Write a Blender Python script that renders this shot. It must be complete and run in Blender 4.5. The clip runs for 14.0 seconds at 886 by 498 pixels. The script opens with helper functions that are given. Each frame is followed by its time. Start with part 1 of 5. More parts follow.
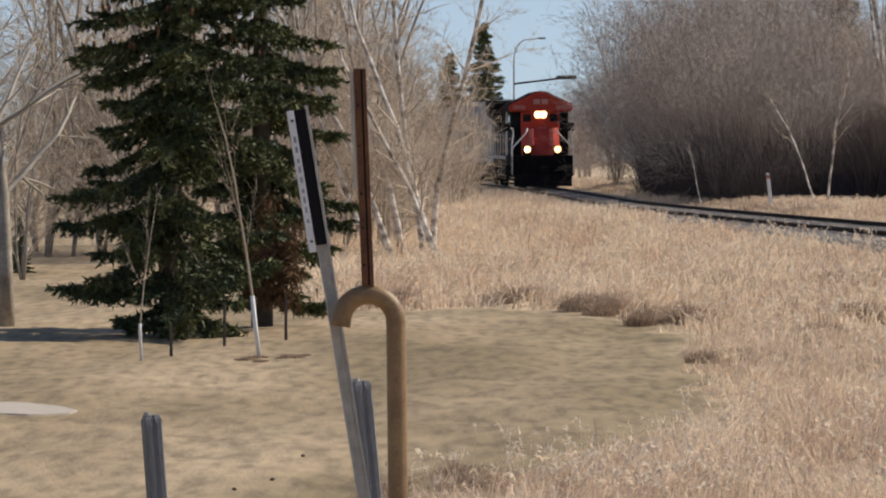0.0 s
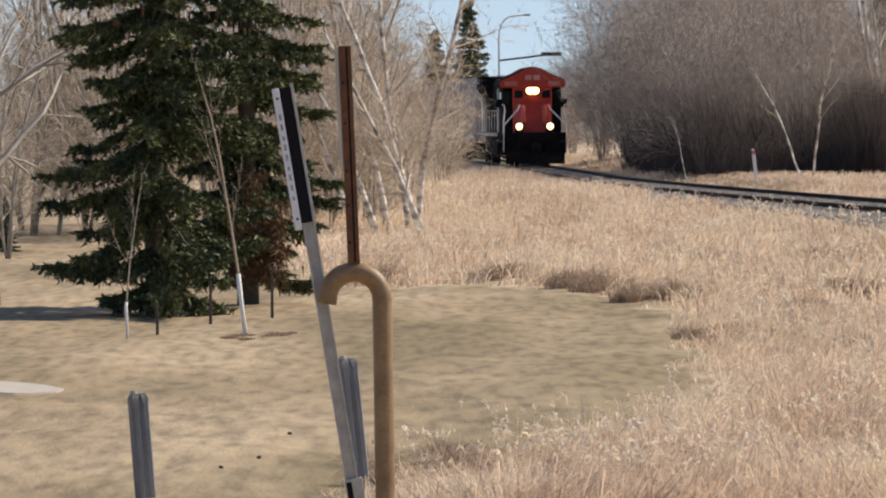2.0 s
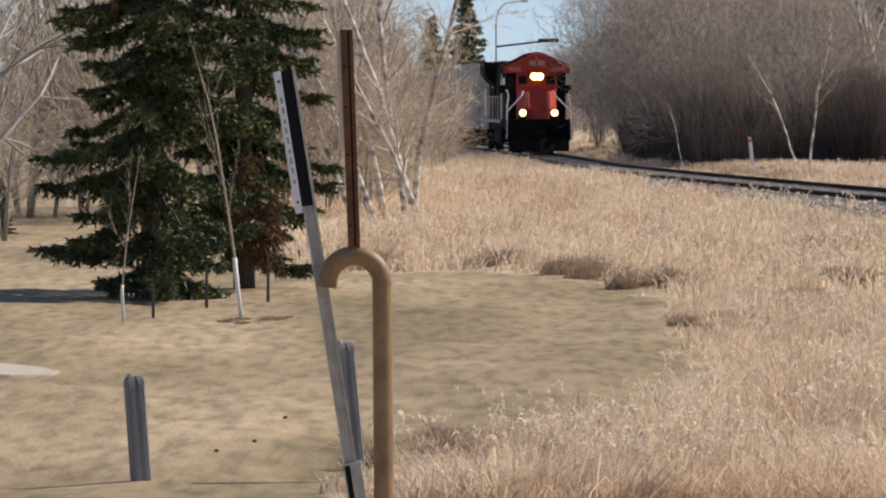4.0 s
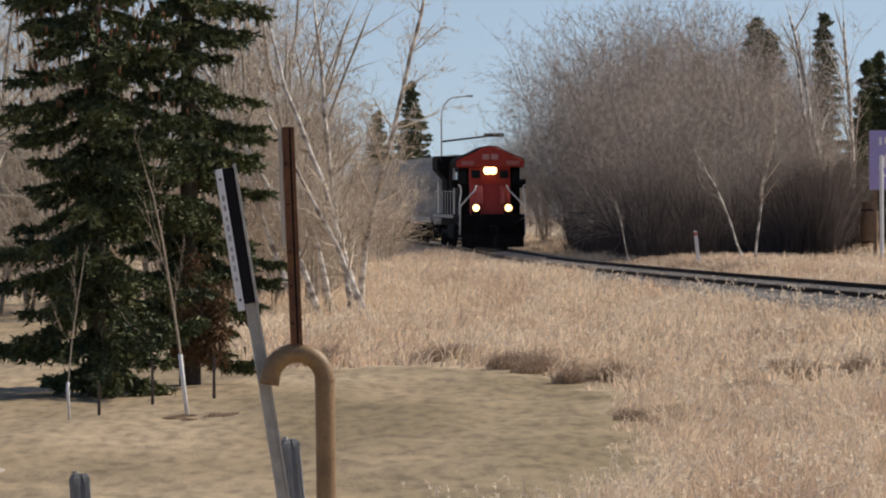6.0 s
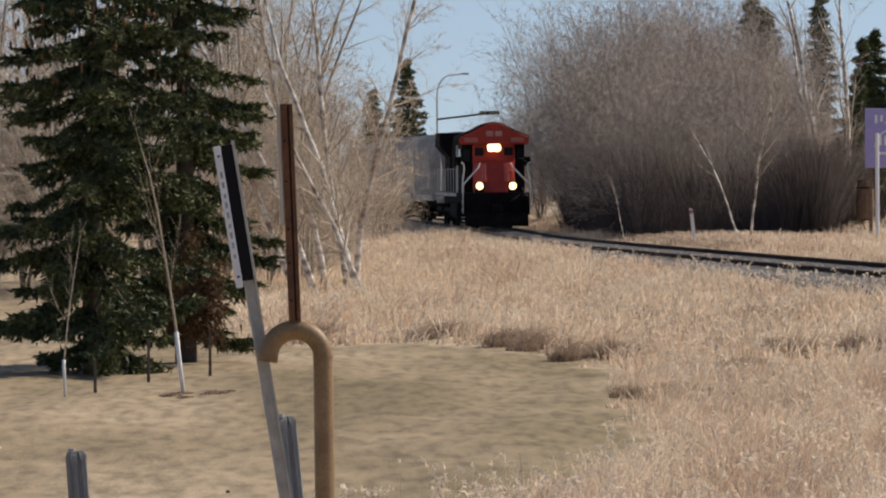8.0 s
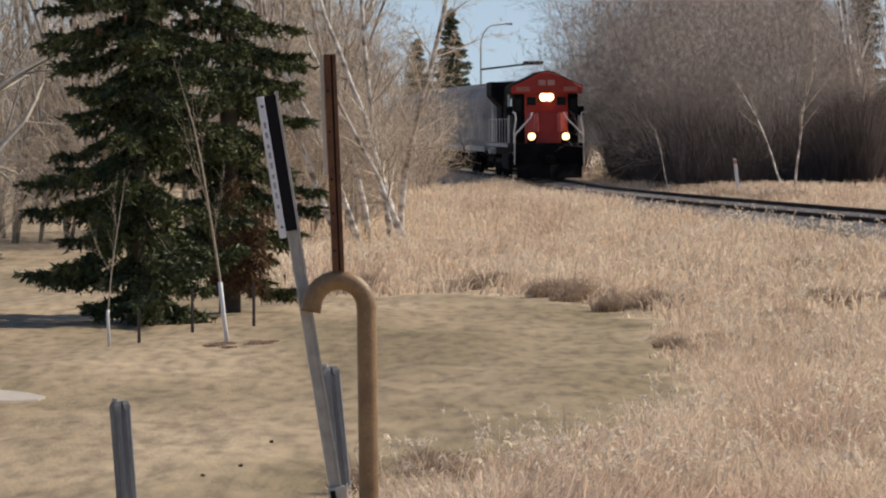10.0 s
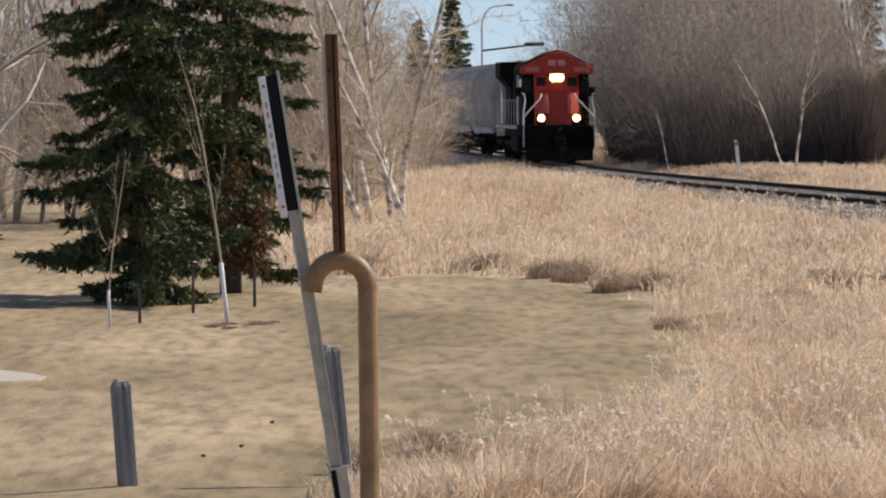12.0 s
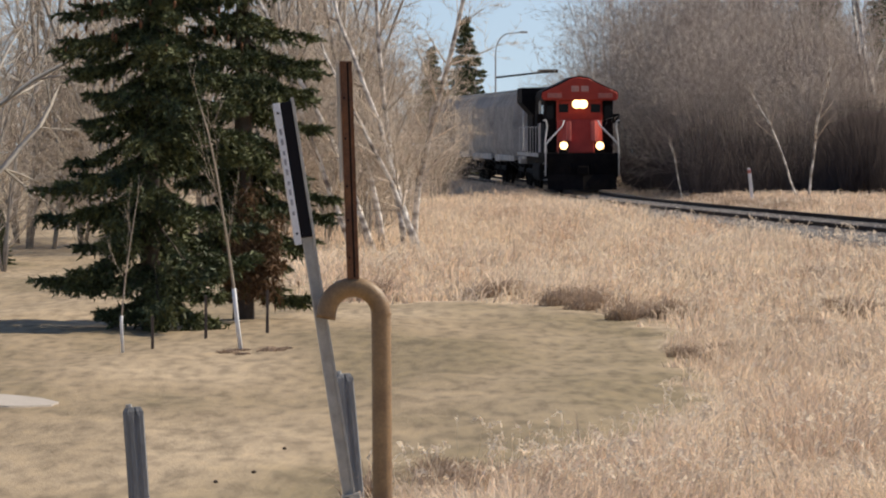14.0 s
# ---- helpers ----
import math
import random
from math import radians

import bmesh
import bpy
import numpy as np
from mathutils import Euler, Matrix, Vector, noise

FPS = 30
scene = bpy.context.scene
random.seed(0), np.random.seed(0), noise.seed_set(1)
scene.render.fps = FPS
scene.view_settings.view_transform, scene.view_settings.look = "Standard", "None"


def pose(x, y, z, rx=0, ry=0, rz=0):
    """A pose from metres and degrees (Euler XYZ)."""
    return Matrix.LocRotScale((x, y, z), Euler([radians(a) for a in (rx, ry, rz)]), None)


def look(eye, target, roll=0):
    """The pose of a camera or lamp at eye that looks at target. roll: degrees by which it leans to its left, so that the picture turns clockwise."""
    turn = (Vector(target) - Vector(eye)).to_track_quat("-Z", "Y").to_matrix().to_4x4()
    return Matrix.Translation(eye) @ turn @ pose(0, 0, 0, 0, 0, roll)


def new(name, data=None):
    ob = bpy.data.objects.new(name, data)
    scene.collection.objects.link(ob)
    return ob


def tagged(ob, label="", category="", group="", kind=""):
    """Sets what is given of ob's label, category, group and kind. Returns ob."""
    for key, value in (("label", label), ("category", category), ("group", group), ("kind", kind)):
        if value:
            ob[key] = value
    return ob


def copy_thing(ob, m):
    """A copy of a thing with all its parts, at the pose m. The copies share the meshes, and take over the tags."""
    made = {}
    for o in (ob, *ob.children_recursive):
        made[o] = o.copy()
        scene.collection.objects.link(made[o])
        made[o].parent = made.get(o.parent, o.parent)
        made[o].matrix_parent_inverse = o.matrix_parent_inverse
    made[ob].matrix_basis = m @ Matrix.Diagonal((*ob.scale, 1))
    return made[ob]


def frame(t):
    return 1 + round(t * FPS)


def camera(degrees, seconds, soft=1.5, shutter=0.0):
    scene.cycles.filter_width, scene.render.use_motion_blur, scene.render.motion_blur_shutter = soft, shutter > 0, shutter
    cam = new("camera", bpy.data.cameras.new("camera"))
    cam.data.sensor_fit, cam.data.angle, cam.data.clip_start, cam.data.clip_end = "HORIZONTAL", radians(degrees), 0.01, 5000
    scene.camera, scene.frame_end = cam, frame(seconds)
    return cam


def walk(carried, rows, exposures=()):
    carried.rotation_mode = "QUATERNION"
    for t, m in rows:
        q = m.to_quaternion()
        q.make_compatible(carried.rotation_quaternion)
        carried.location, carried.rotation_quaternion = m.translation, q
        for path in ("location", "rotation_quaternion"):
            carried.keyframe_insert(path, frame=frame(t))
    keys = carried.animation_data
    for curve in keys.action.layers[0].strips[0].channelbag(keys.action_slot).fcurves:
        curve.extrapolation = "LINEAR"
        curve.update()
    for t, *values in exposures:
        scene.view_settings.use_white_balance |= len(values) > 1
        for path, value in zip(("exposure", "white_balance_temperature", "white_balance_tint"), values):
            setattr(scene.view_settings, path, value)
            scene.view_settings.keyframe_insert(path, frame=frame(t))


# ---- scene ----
# ---------------------------------------------------------------- camera
cam = camera(10.077, 14.0, soft=2.1)
walk(cam, [
    (0.0, pose(0.0137, 0.0000, 1.7017, 88.972, 0.227, 0.215)),
    (0.5, pose(0.0133, 0.0001, 1.7026, 88.930, 0.228, 0.113)),
    (1.0, pose(0.0345, 0.0001, 1.7066, 88.940, 0.477, 0.056)),
    (1.5, pose(0.0235, 0.0000, 1.7021, 88.813, 0.564, 0.175)),
    (2.0, pose(0.0135, 0.0000, 1.7016, 88.710, 0.480, 0.048)),
    (2.2, pose(0.0089, 0.0000, 1.7020, 88.678, 0.477, -0.018)),
    (4.3, pose(-0.0008, -0.0001, 1.6973, 88.545, -0.031, -0.028)),
    (4.5, pose(0.0010, -0.0000, 1.6991, 88.630, 0.051, -0.197)),
    (5.0, pose(0.0271, 0.0001, 1.7047, 89.138, 0.253, -0.639)),
    (5.5, pose(0.0317, 0.0001, 1.7065, 89.516, 0.403, -0.690)),
    (6.0, pose(0.0115, 0.0001, 1.7028, 89.627, 0.338, -0.609)),
    (6.5, pose(0.0019, 0.0000, 1.7022, 89.610, 0.235, -0.615)),
    (7.0, pose(0.0033, 0.0001, 1.7034, 89.606, 0.206, -0.780)),
    (7.5, pose(0.0052, 0.0000, 1.7016, 89.518, 0.278, -0.775)),
    (8.0, pose(0.0030, 0.0000, 1.7003, 89.374, 0.328, -0.661)),
    (8.5, pose(-0.0009, 0.0000, 1.7008, 89.168, 0.340, -0.582)),
    (9.0, pose(0.0028, 0.0000, 1.7005, 88.989, 0.384, -0.415)),
    (9.2, pose(0.0051, 0.0000, 1.7008, 88.952, 0.352, -0.332)),
    (11.5, pose(0.0015, 0.0000, 1.7009, 88.605, 0.326, -0.075)),
    (12.0, pose(0.0031, -0.0001, 1.6973, 88.594, 0.241, -0.151)),
    (12.5, pose(0.0014, -0.0000, 1.6993, 88.734, 0.069, -0.180)),
    (13.0, pose(-0.0043, 0.0000, 1.7024, 88.764, -0.033, -0.097)),
    (13.5, pose(-0.0021, 0.0000, 1.7012, 88.732, -0.030, -0.067)),
    (14.0, pose(-0.0000, -0.0000, 1.7000, 88.898, -0.000, 0.000)),], exposures=[(0.0, -0.1), (0.5, 0.0), (1.0, 0.33), (1.5, 0.14), (2.2, 0.14), (4.3, 0.04), (5.0, 0.02), (5.5, -0.18), (9.2, -0.18), (11.3, 0.05), (14.0, 0.06)])

# ---------------------------------------------------------------- world and sun
SUN_EL, SUN_AZ = radians(42), radians(70)      # azimuth clockwise from +y
world = bpy.data.worlds.new("sky")
scene.world = world
world.use_nodes = True
wn = world.node_tree
sky = wn.nodes.new("ShaderNodeTexSky")
sky.sky_type = "NISHITA"
sky.sun_disc = False
sky.sun_elevation, sky.sun_rotation = SUN_EL, SUN_AZ
sky.air_density, sky.dust_density, sky.ozone_density = 1.0, 0.0, 1.5
co, up = wn.nodes.new("ShaderNodeTexCoord"), wn.nodes.new("ShaderNodeVectorMath")
up.operation, up.inputs[1].default_value = "ADD", (0, 0, 0.10)      # the thin, dry air shows hardly any white haze low down
wn.links.new(co.outputs["Generated"], up.inputs[0])
wn.links.new(up.outputs[0], sky.inputs[0])
tint = wn.nodes.new("ShaderNodeMix")
tint.data_type, tint.blend_type = "RGBA", "MULTIPLY"
tint.inputs[0].default_value, tint.inputs[7].default_value = 1.0, (1.12, 1.0, 0.98, 1)
wn.links.new(sky.outputs[0], tint.inputs[6])
wn.links.new(tint.outputs[2], wn.nodes["Background"].inputs[0])
wn.nodes["Background"].inputs[1].default_value = 0.117
lamp = bpy.data.lights.new("sun", "SUN")
lamp.energy, lamp.angle, lamp.color = 4.8, radians(0.55), (1.0, 0.89, 0.745)
sun = new("sun", lamp)
to_sun = Vector((math.sin(SUN_AZ) * math.cos(SUN_EL), math.cos(SUN_AZ) * math.cos(SUN_EL), math.sin(SUN_EL)))
sun.matrix_world = look(to_sun * 60, (0, 0, 0))


# ---------------------------------------------------------------- materials
def mat(name, base, rough=0.8, metal=0.0, vary=0.25, scale=8.0, bump=0.0, bump_scale=60.0, second=None, mix=0.5,
        island=0.0, obj=0.0, stretch=(1, 1, 1), thin=0.0, spec=0.5):
    """Procedural surface: base colour mixed with a second one by noise at two scales, relief, per-piece variation."""
    m = bpy.data.materials.new(name)
    m.use_nodes = True
    nt, b = m.node_tree, m.node_tree.nodes["Principled BSDF"]
    n = lambda kind: nt.nodes.new(kind)
    L = nt.links.new
    b.inputs["Roughness"].default_value, b.inputs["Metallic"].default_value = rough, metal
    co = n("ShaderNodeTexCoord")
    mp = n("ShaderNodeMapping")
    mp.inputs["Scale"].default_value = stretch
    L(co.outputs["Object"], mp.inputs[0])
    n1, n2 = n("ShaderNodeTexNoise"), n("ShaderNodeTexNoise")
    n1.inputs["Scale"].default_value, n2.inputs["Scale"].default_value = scale, scale * 9
    n1.inputs["Detail"].default_value, n2.inputs["Detail"].default_value = 4, 3
    L(mp.outputs[0], n1.inputs["Vector"]), L(mp.outputs[0], n2.inputs["Vector"])
    ramp = n("ShaderNodeValToRGB")
    ramp.color_ramp.elements[0].position, ramp.color_ramp.elements[1].position = 0.5 - mix * 0.4, 0.5 + mix * 0.4
    sec = second or tuple(c * (1 - vary) for c in base)
    ramp.color_ramp.elements[0].color, ramp.color_ramp.elements[1].color = (*sec, 1), (*base, 1)
    L(n1.outputs["Fac"], ramp.inputs[0])
    hsv = n("ShaderNodeHueSaturation")
    L(ramp.outputs[0], hsv.inputs["Color"])
    val = n("ShaderNodeMapRange")
    val.inputs[1].default_value, val.inputs[2].default_value = 0.25, 0.75
    val.inputs[3].default_value, val.inputs[4].default_value = 1 - vary * 0.7, 1 + vary * 0.7
    L(n2.outputs["Fac"], val.inputs[0])
    out = val.outputs[0]
    for amount, node, socket in ((island, "ShaderNodeNewGeometry", "Random Per Island"), (obj, "ShaderNodeObjectInfo", "Random")):
        if amount:
            g, r, mu = n(node), n("ShaderNodeMapRange"), n("ShaderNodeMath")
            r.inputs[3].default_value, r.inputs[4].default_value = 1 - amount, 1 + amount
            mu.operation = "MULTIPLY"
            L(g.outputs[socket], r.inputs[0]), L(r.outputs[0], mu.inputs[0]), L(out, mu.inputs[1])
            out = mu.outputs[0]
    L(out, hsv.inputs["Value"])
    L(hsv.outputs[0], b.inputs["Base Color"])
    b.inputs["Specular IOR Level"].default_value = spec
    if thin:
        tr, mx = n("ShaderNodeBsdfTranslucent"), n("ShaderNodeMixShader")
        L(hsv.outputs[0], tr.inputs[0]), L(b.outputs[0], mx.inputs[1]), L(tr.outputs[0], mx.inputs[2])
        mx.inputs[0].default_value = thin
        L(mx.outputs[0], nt.nodes["Material Output"].inputs[0])
    if bump:
        n3, bp = n("ShaderNodeTexNoise"), n("ShaderNodeBump")
        n3.inputs["Scale"].default_value, n3.inputs["Detail"].default_value = bump_scale, 5
        bp.inputs["Strength"].default_value, bp.inputs["Distance"].default_value = bump, 0.02
        L(mp.outputs[0], n3.inputs["Vector"]), L(n3.outputs["Fac"], bp.inputs["Height"]), L(bp.outputs[0], b.inputs["Normal"])
    return m


def glow(name, colour, power):
    m = bpy.data.materials.new(name)
    m.use_nodes = True
    b = m.node_tree.nodes["Principled BSDF"]
    b.inputs["Base Color"].default_value = (*colour, 1)
    b.inputs["Emission Color"].default_value = (*colour, 1)
    b.inputs["Emission Strength"].default_value = power
    return m


M = dict(
    blade=mat("dry_grass", (0.82, 0.69, 0.53), 0.7, vary=0.2, scale=0.5, second=(0.62, 0.47, 0.345), mix=0.4, island=0.35, thin=0.42, spec=0.3, stretch=(1, 0.22, 1)),
    plume=mat("seed_plume", (0.88, 0.765, 0.61), 0.7, vary=0.12, island=0.25, thin=0.5, spec=0.1),
    dead_needle=mat("dead_spruce_needle", (0.17, 0.105, 0.06), 0.8, vary=0.3, scale=2, island=0.4, thin=0.15, spec=0.1),
    cone=mat("spruce_cone", (0.20, 0.10, 0.055), 0.8, vary=0.3, scale=6, island=0.4, spec=0.1),
    weed=mat("dead_weed", (0.42, 0.31, 0.225), 0.85, island=0.4, thin=0.4),
    needle=mat("spruce_needle", (0.150, 0.158, 0.062), 0.6, vary=0.4, scale=1.6, second=(0.044, 0.062, 0.030), island=0.5, spec=0.25),
    spruce_bark=mat("spruce_bark", (0.10, 0.075, 0.055), 0.9, bump=0.6, bump_scale=30),
    birch=mat("birch_bark", (0.84, 0.79, 0.71), 0.8, vary=0.3, scale=2.6, second=(0.22, 0.18, 0.15), mix=0.3, stretch=(1, 1, 1.6), bump=0.3, spec=0.2),
    poplar=mat("poplar_bark", (0.50, 0.45, 0.38), 0.85, vary=0.3, scale=2.0, second=(0.24, 0.205, 0.17), bump=0.4, spec=0.2),
    twig=mat("pale_twig", (0.64, 0.545, 0.435), 0.85, vary=0.2, scale=0.6, second=(0.44, 0.365, 0.285), obj=0.15, island=0.3, spec=0.2),
    brush=mat("grey_brush", (0.50, 0.43, 0.36), 0.9, vary=0.25, scale=0.5, second=(0.30, 0.25, 0.225), obj=0.2, island=0.35, spec=0.2),
    brush_dark=mat("dark_brush_stem", (0.18, 0.15, 0.135), 0.9, vary=0.3, scale=2, island=0.25, spec=0.2),
    # dark colour carries the shade low inside the thicket
    shoot=mat("shade_dark_shoot", (0.085, 0.068, 0.063), 0.9, vary=0.3, scale=2, island=0.35, spec=0.1),
    white_paint=mat("white_trunk_paint", (0.80, 0.78, 0.75), 0.7, vary=0.12, scale=9),
    stake=mat("weathered_stake", (0.10, 0.075, 0.06), 0.85),
    pipe=mat("tan_pipe_paint", (0.285, 0.178, 0.080), 0.5, vary=0.25, scale=14, second=(0.18, 0.105, 0.048), bump=0.15, bump_scale=160),
    rust=mat("rusted_steel", (0.20, 0.085, 0.035), 0.85, vary=0.4, scale=22, second=(0.10, 0.042, 0.022), bump=0.5, bump_scale=220),
    galv=mat("galvanised_steel", (0.50, 0.48, 0.44), 0.5, 0.35, vary=0.15, scale=25, second=(0.36, 0.34, 0.31), bump=0.1),
    sign_white=mat("sign_white", (0.74, 0.74, 0.76), 0.5, vary=0.1, scale=20),
    sign_black=mat("sign_black", (0.010, 0.009, 0.012), 0.6, vary=0.2, scale=15, spec=0.12),
    grey_wood=mat("grey_painted_wood", (0.25, 0.25, 0.25), 0.8, vary=0.25, scale=10, second=(0.15, 0.15, 0.152), stretch=(1, 1, 0.15), bump=0.5, bump_scale=90),
    ballast=mat("ballast_stone", (0.38, 0.35, 0.315), 0.9, vary=0.35, scale=6, second=(0.22, 0.20, 0.175), bump=1.0, bump_scale=40, island=0.4, spec=0.2),
    rail=mat("rail_steel", (0.035, 0.024, 0.020), 0.75, 0.1, vary=0.3, scale=4, second=(0.022, 0.015, 0.013), spec=0.15),
    tie=mat("weathered_tie", (0.24, 0.21, 0.19), 0.9, vary=0.3, scale=8, obj=0.3, bump=0.5, spec=0.2),
    red=mat("locomotive_red", (0.52, 0.055, 0.030), 0.5, vary=0.16, scale=3, second=(0.42, 0.040, 0.021), spec=0.35),
    black=mat("locomotive_black", (0.010, 0.009, 0.010), 0.8, vary=0.35, scale=3, second=(0.018, 0.015, 0.014), spec=0.04),
    dark=mat("grimy_underframe", (0.016, 0.013, 0.012), 0.9, vary=0.35, scale=6, spec=0.1),
    # brighter copy of the red, for light on the nose edges
    lit_flank_red=mat("lit_red", (0.62, 0.12, 0.08), 0.5, vary=0.12, scale=3, second=(0.54, 0.09, 0.06)),
    emblem=mat("emblem_red", (0.68, 0.33, 0.26), 0.5),
    board_red=mat("number_board", (0.58, 0.19, 0.14), 0.5),
    ink=mat("grey_ink", (0.35, 0.35, 0.38), 0.6),
    walkway=mat("pale_walkway", (0.5, 0.49, 0.47), 0.6),
    limb=mat("whitish_limb", (0.55, 0.49, 0.41), 0.85, vary=0.25, scale=2),
    sapling=mat("sapling_bark", (0.46, 0.375, 0.28), 0.85, vary=0.25, scale=4),
    white=mat("handrail_white", (0.72, 0.70, 0.66), 0.5, vary=0.1),
    glass=mat("cab_glass", (0.008, 0.009, 0.010), 0.2, vary=0.05, spec=0.15),
    hopper=mat("hopper_grey", (0.52, 0.50, 0.47), 0.75, vary=0.25, scale=1.2, second=(0.34, 0.325, 0.305), spec=0.2),
    lamp=glow("lit_headlamp", (1.0, 0.62, 0.27), 4.2),
    purple=mat("purple_sign_face", (0.34, 0.30, 0.58), 0.5, vary=0.12, scale=4),
    plank=mat("brown_wood", (0.20, 0.125, 0.075), 0.8, vary=0.3, scale=8),
    pale=mat("pale_concrete", (0.50, 0.47, 0.44), 0.9, vary=0.12, scale=4, bump=0.2),
    sand=mat("pale_sand", (0.50, 0.44, 0.37), 0.95, vary=0.12, scale=3, bump=0.3, bump_scale=25),
    soil=mat("dark_clod", (0.06, 0.04, 0.03), 0.95),
    far_metal=mat("lamp_post_metal", (0.40, 0.42, 0.45), 0.5, 0.3),
)


# ---------------------------------------------------------------- builders
def mesh_of(name, V, F, smooth=False, mats=()):
    """One mesh from vertex rows and lists of equal-sized face arrays."""
    me = bpy.data.meshes.new(name)
    V = np.asarray(V, np.float32)
    me.vertices.add(len(V))
    me.vertices.foreach_set("co", V.ravel())
    F = [np.asarray(a, np.int32) for a in F if len(a)]
    loops = np.concatenate([a.ravel() for a in F])
    totals = np.concatenate([np.full(len(a), a.shape[1], np.int32) for a in F])
    me.loops.add(len(loops))
    me.loops.foreach_set("vertex_index", loops)
    me.polygons.add(len(totals))
    me.polygons.foreach_set("loop_start", np.concatenate([[0], np.cumsum(totals)[:-1]]).astype(np.int32))
    me.polygons.foreach_set("loop_total", totals)
    if smooth:
        me.polygons.foreach_set("use_smooth", np.ones(len(totals), bool))
    for m in mats:
        me.materials.append(m)
    me.update(calc_edges=True)
    return me


def part(name, bm, material, parent=None, label="", smooth=False):
    me = bpy.data.meshes.new(name)
    bm.normal_update()
    bm.to_mesh(me)
    bm.free()
    for p in me.polygons:
        p.use_smooth = smooth
    me.materials.append(material)
    ob = new(name, me)
    ob.parent = parent
    return tagged(ob, label)


def part_mesh(name, me, parent, label=""):
    ob = new(name, me)
    ob.parent = parent
    return tagged(ob, label)


def box(bm, x0, x1, y0, y1, z0, z1, bevel=0.0, m=None):
    r = bmesh.ops.create_cube(bm, size=1.0)
    vs = r["verts"]
    for v in vs:
        v.co = Vector(((x0 + x1) / 2 + v.co.x * (x1 - x0), (y0 + y1) / 2 + v.co.y * (y1 - y0), (z0 + z1) / 2 + v.co.z * (z1 - z0)))
    if bevel:
        es = list({e for v in vs for e in v.link_edges})
        r2 = bmesh.ops.bevel(bm, geom=es, offset=bevel, segments=2, affect="EDGES", profile=0.5)
        vs = list({v for f in r2["faces"] for v in f.verts} | {v for v in vs if v.is_valid})
    if m is not None:
        for v in vs:
            v.co = m @ v.co
    return bm


def tube(bm, pts, r, sides=10, caps=True):
    """A round bar along points; r is a number or one for each point."""
    pts = [Vector(p) for p in pts]
    rs = r if isinstance(r, (list, tuple)) else [r] * len(pts)
    rings = []
    up = None
    for i, p in enumerate(pts):
        d = (pts[min(i + 1, len(pts) - 1)] - pts[max(i - 1, 0)]).normalized()
        if up is None:
            up = d.orthogonal().normalized()
        a = (up - d * up.dot(d)).normalized()
        up = a
        b = d.cross(a)
        rings.append([bm.verts.new(p + (a * math.cos(2 * math.pi * k / sides) + b * math.sin(2 * math.pi * k / sides)) * rs[i]) for k in range(sides)])
    for A, B in zip(rings, rings[1:]):
        for k in range(sides):
            bm.faces.new((A[k], A[(k + 1) % sides], B[(k + 1) % sides], B[k]))
    if caps:
        bm.faces.new(rings[0][::-1])
        bm.faces.new(rings[-1])
    return bm


def sweep(bm, profile, frames):
    """Closed profile (x, z) carried along poses (local y is the way)."""
    rings = [[bm.verts.new(m @ Vector((x, 0, z))) for x, z in profile] for m in frames]
    n = len(profile)
    for A, B in zip(rings, rings[1:]):
        for k in range(n):
            bm.faces.new((A[k], A[(k + 1) % n], B[(k + 1) % n], B[k]))
    bm.faces.new(rings[0][::-1])
    bm.faces.new(rings[-1])
    return bm


def prism(bm, outline, y0, y1):
    """An outline in x, z extruded along y."""
    A = [bm.verts.new((x, y0, z)) for x, z in outline]
    B = [bm.verts.new((x, y1, z)) for x, z in outline]
    n = len(A)
    bm.faces.new(A)
    bm.faces.new(B[::-1])
    for k in range(n):
        bm.faces.new((A[(k + 1) % n], A[k], B[k], B[(k + 1) % n]))
    return bm


def thing(name, m, label, category, group="", kind=""):
    ob = new(name)
    ob.empty_display_size = 0.1
    ob.matrix_world = m
    return tagged(ob, label, category, group, kind)


# ---------------------------------------------------------------- lie of the land
def track_x(y):
    u = 212.0 - y
    if u > 0:
        return 5.5 + 0.0375 * u + 0.000195 * u * u
    if u > -120:
        return 5.5 + 0.0375 * u - 0.0002 * u * u
    return 5.5 - 4.5 - 2.88 + 0.0855 * (u + 120)


def track_z(y):
    return 0.00425 * max(0.0, min(y, 400.0) - 196.0)


def smooth01(a, b, v):
    k = np.clip((v - a) / (b - a), 0, 1)
    return k * k * (3 - 2 * k)


TRACK_Y = np.arange(40.0, 801.0, 1.0)
TRACK_X = np.array([track_x(v) for v in TRACK_Y])


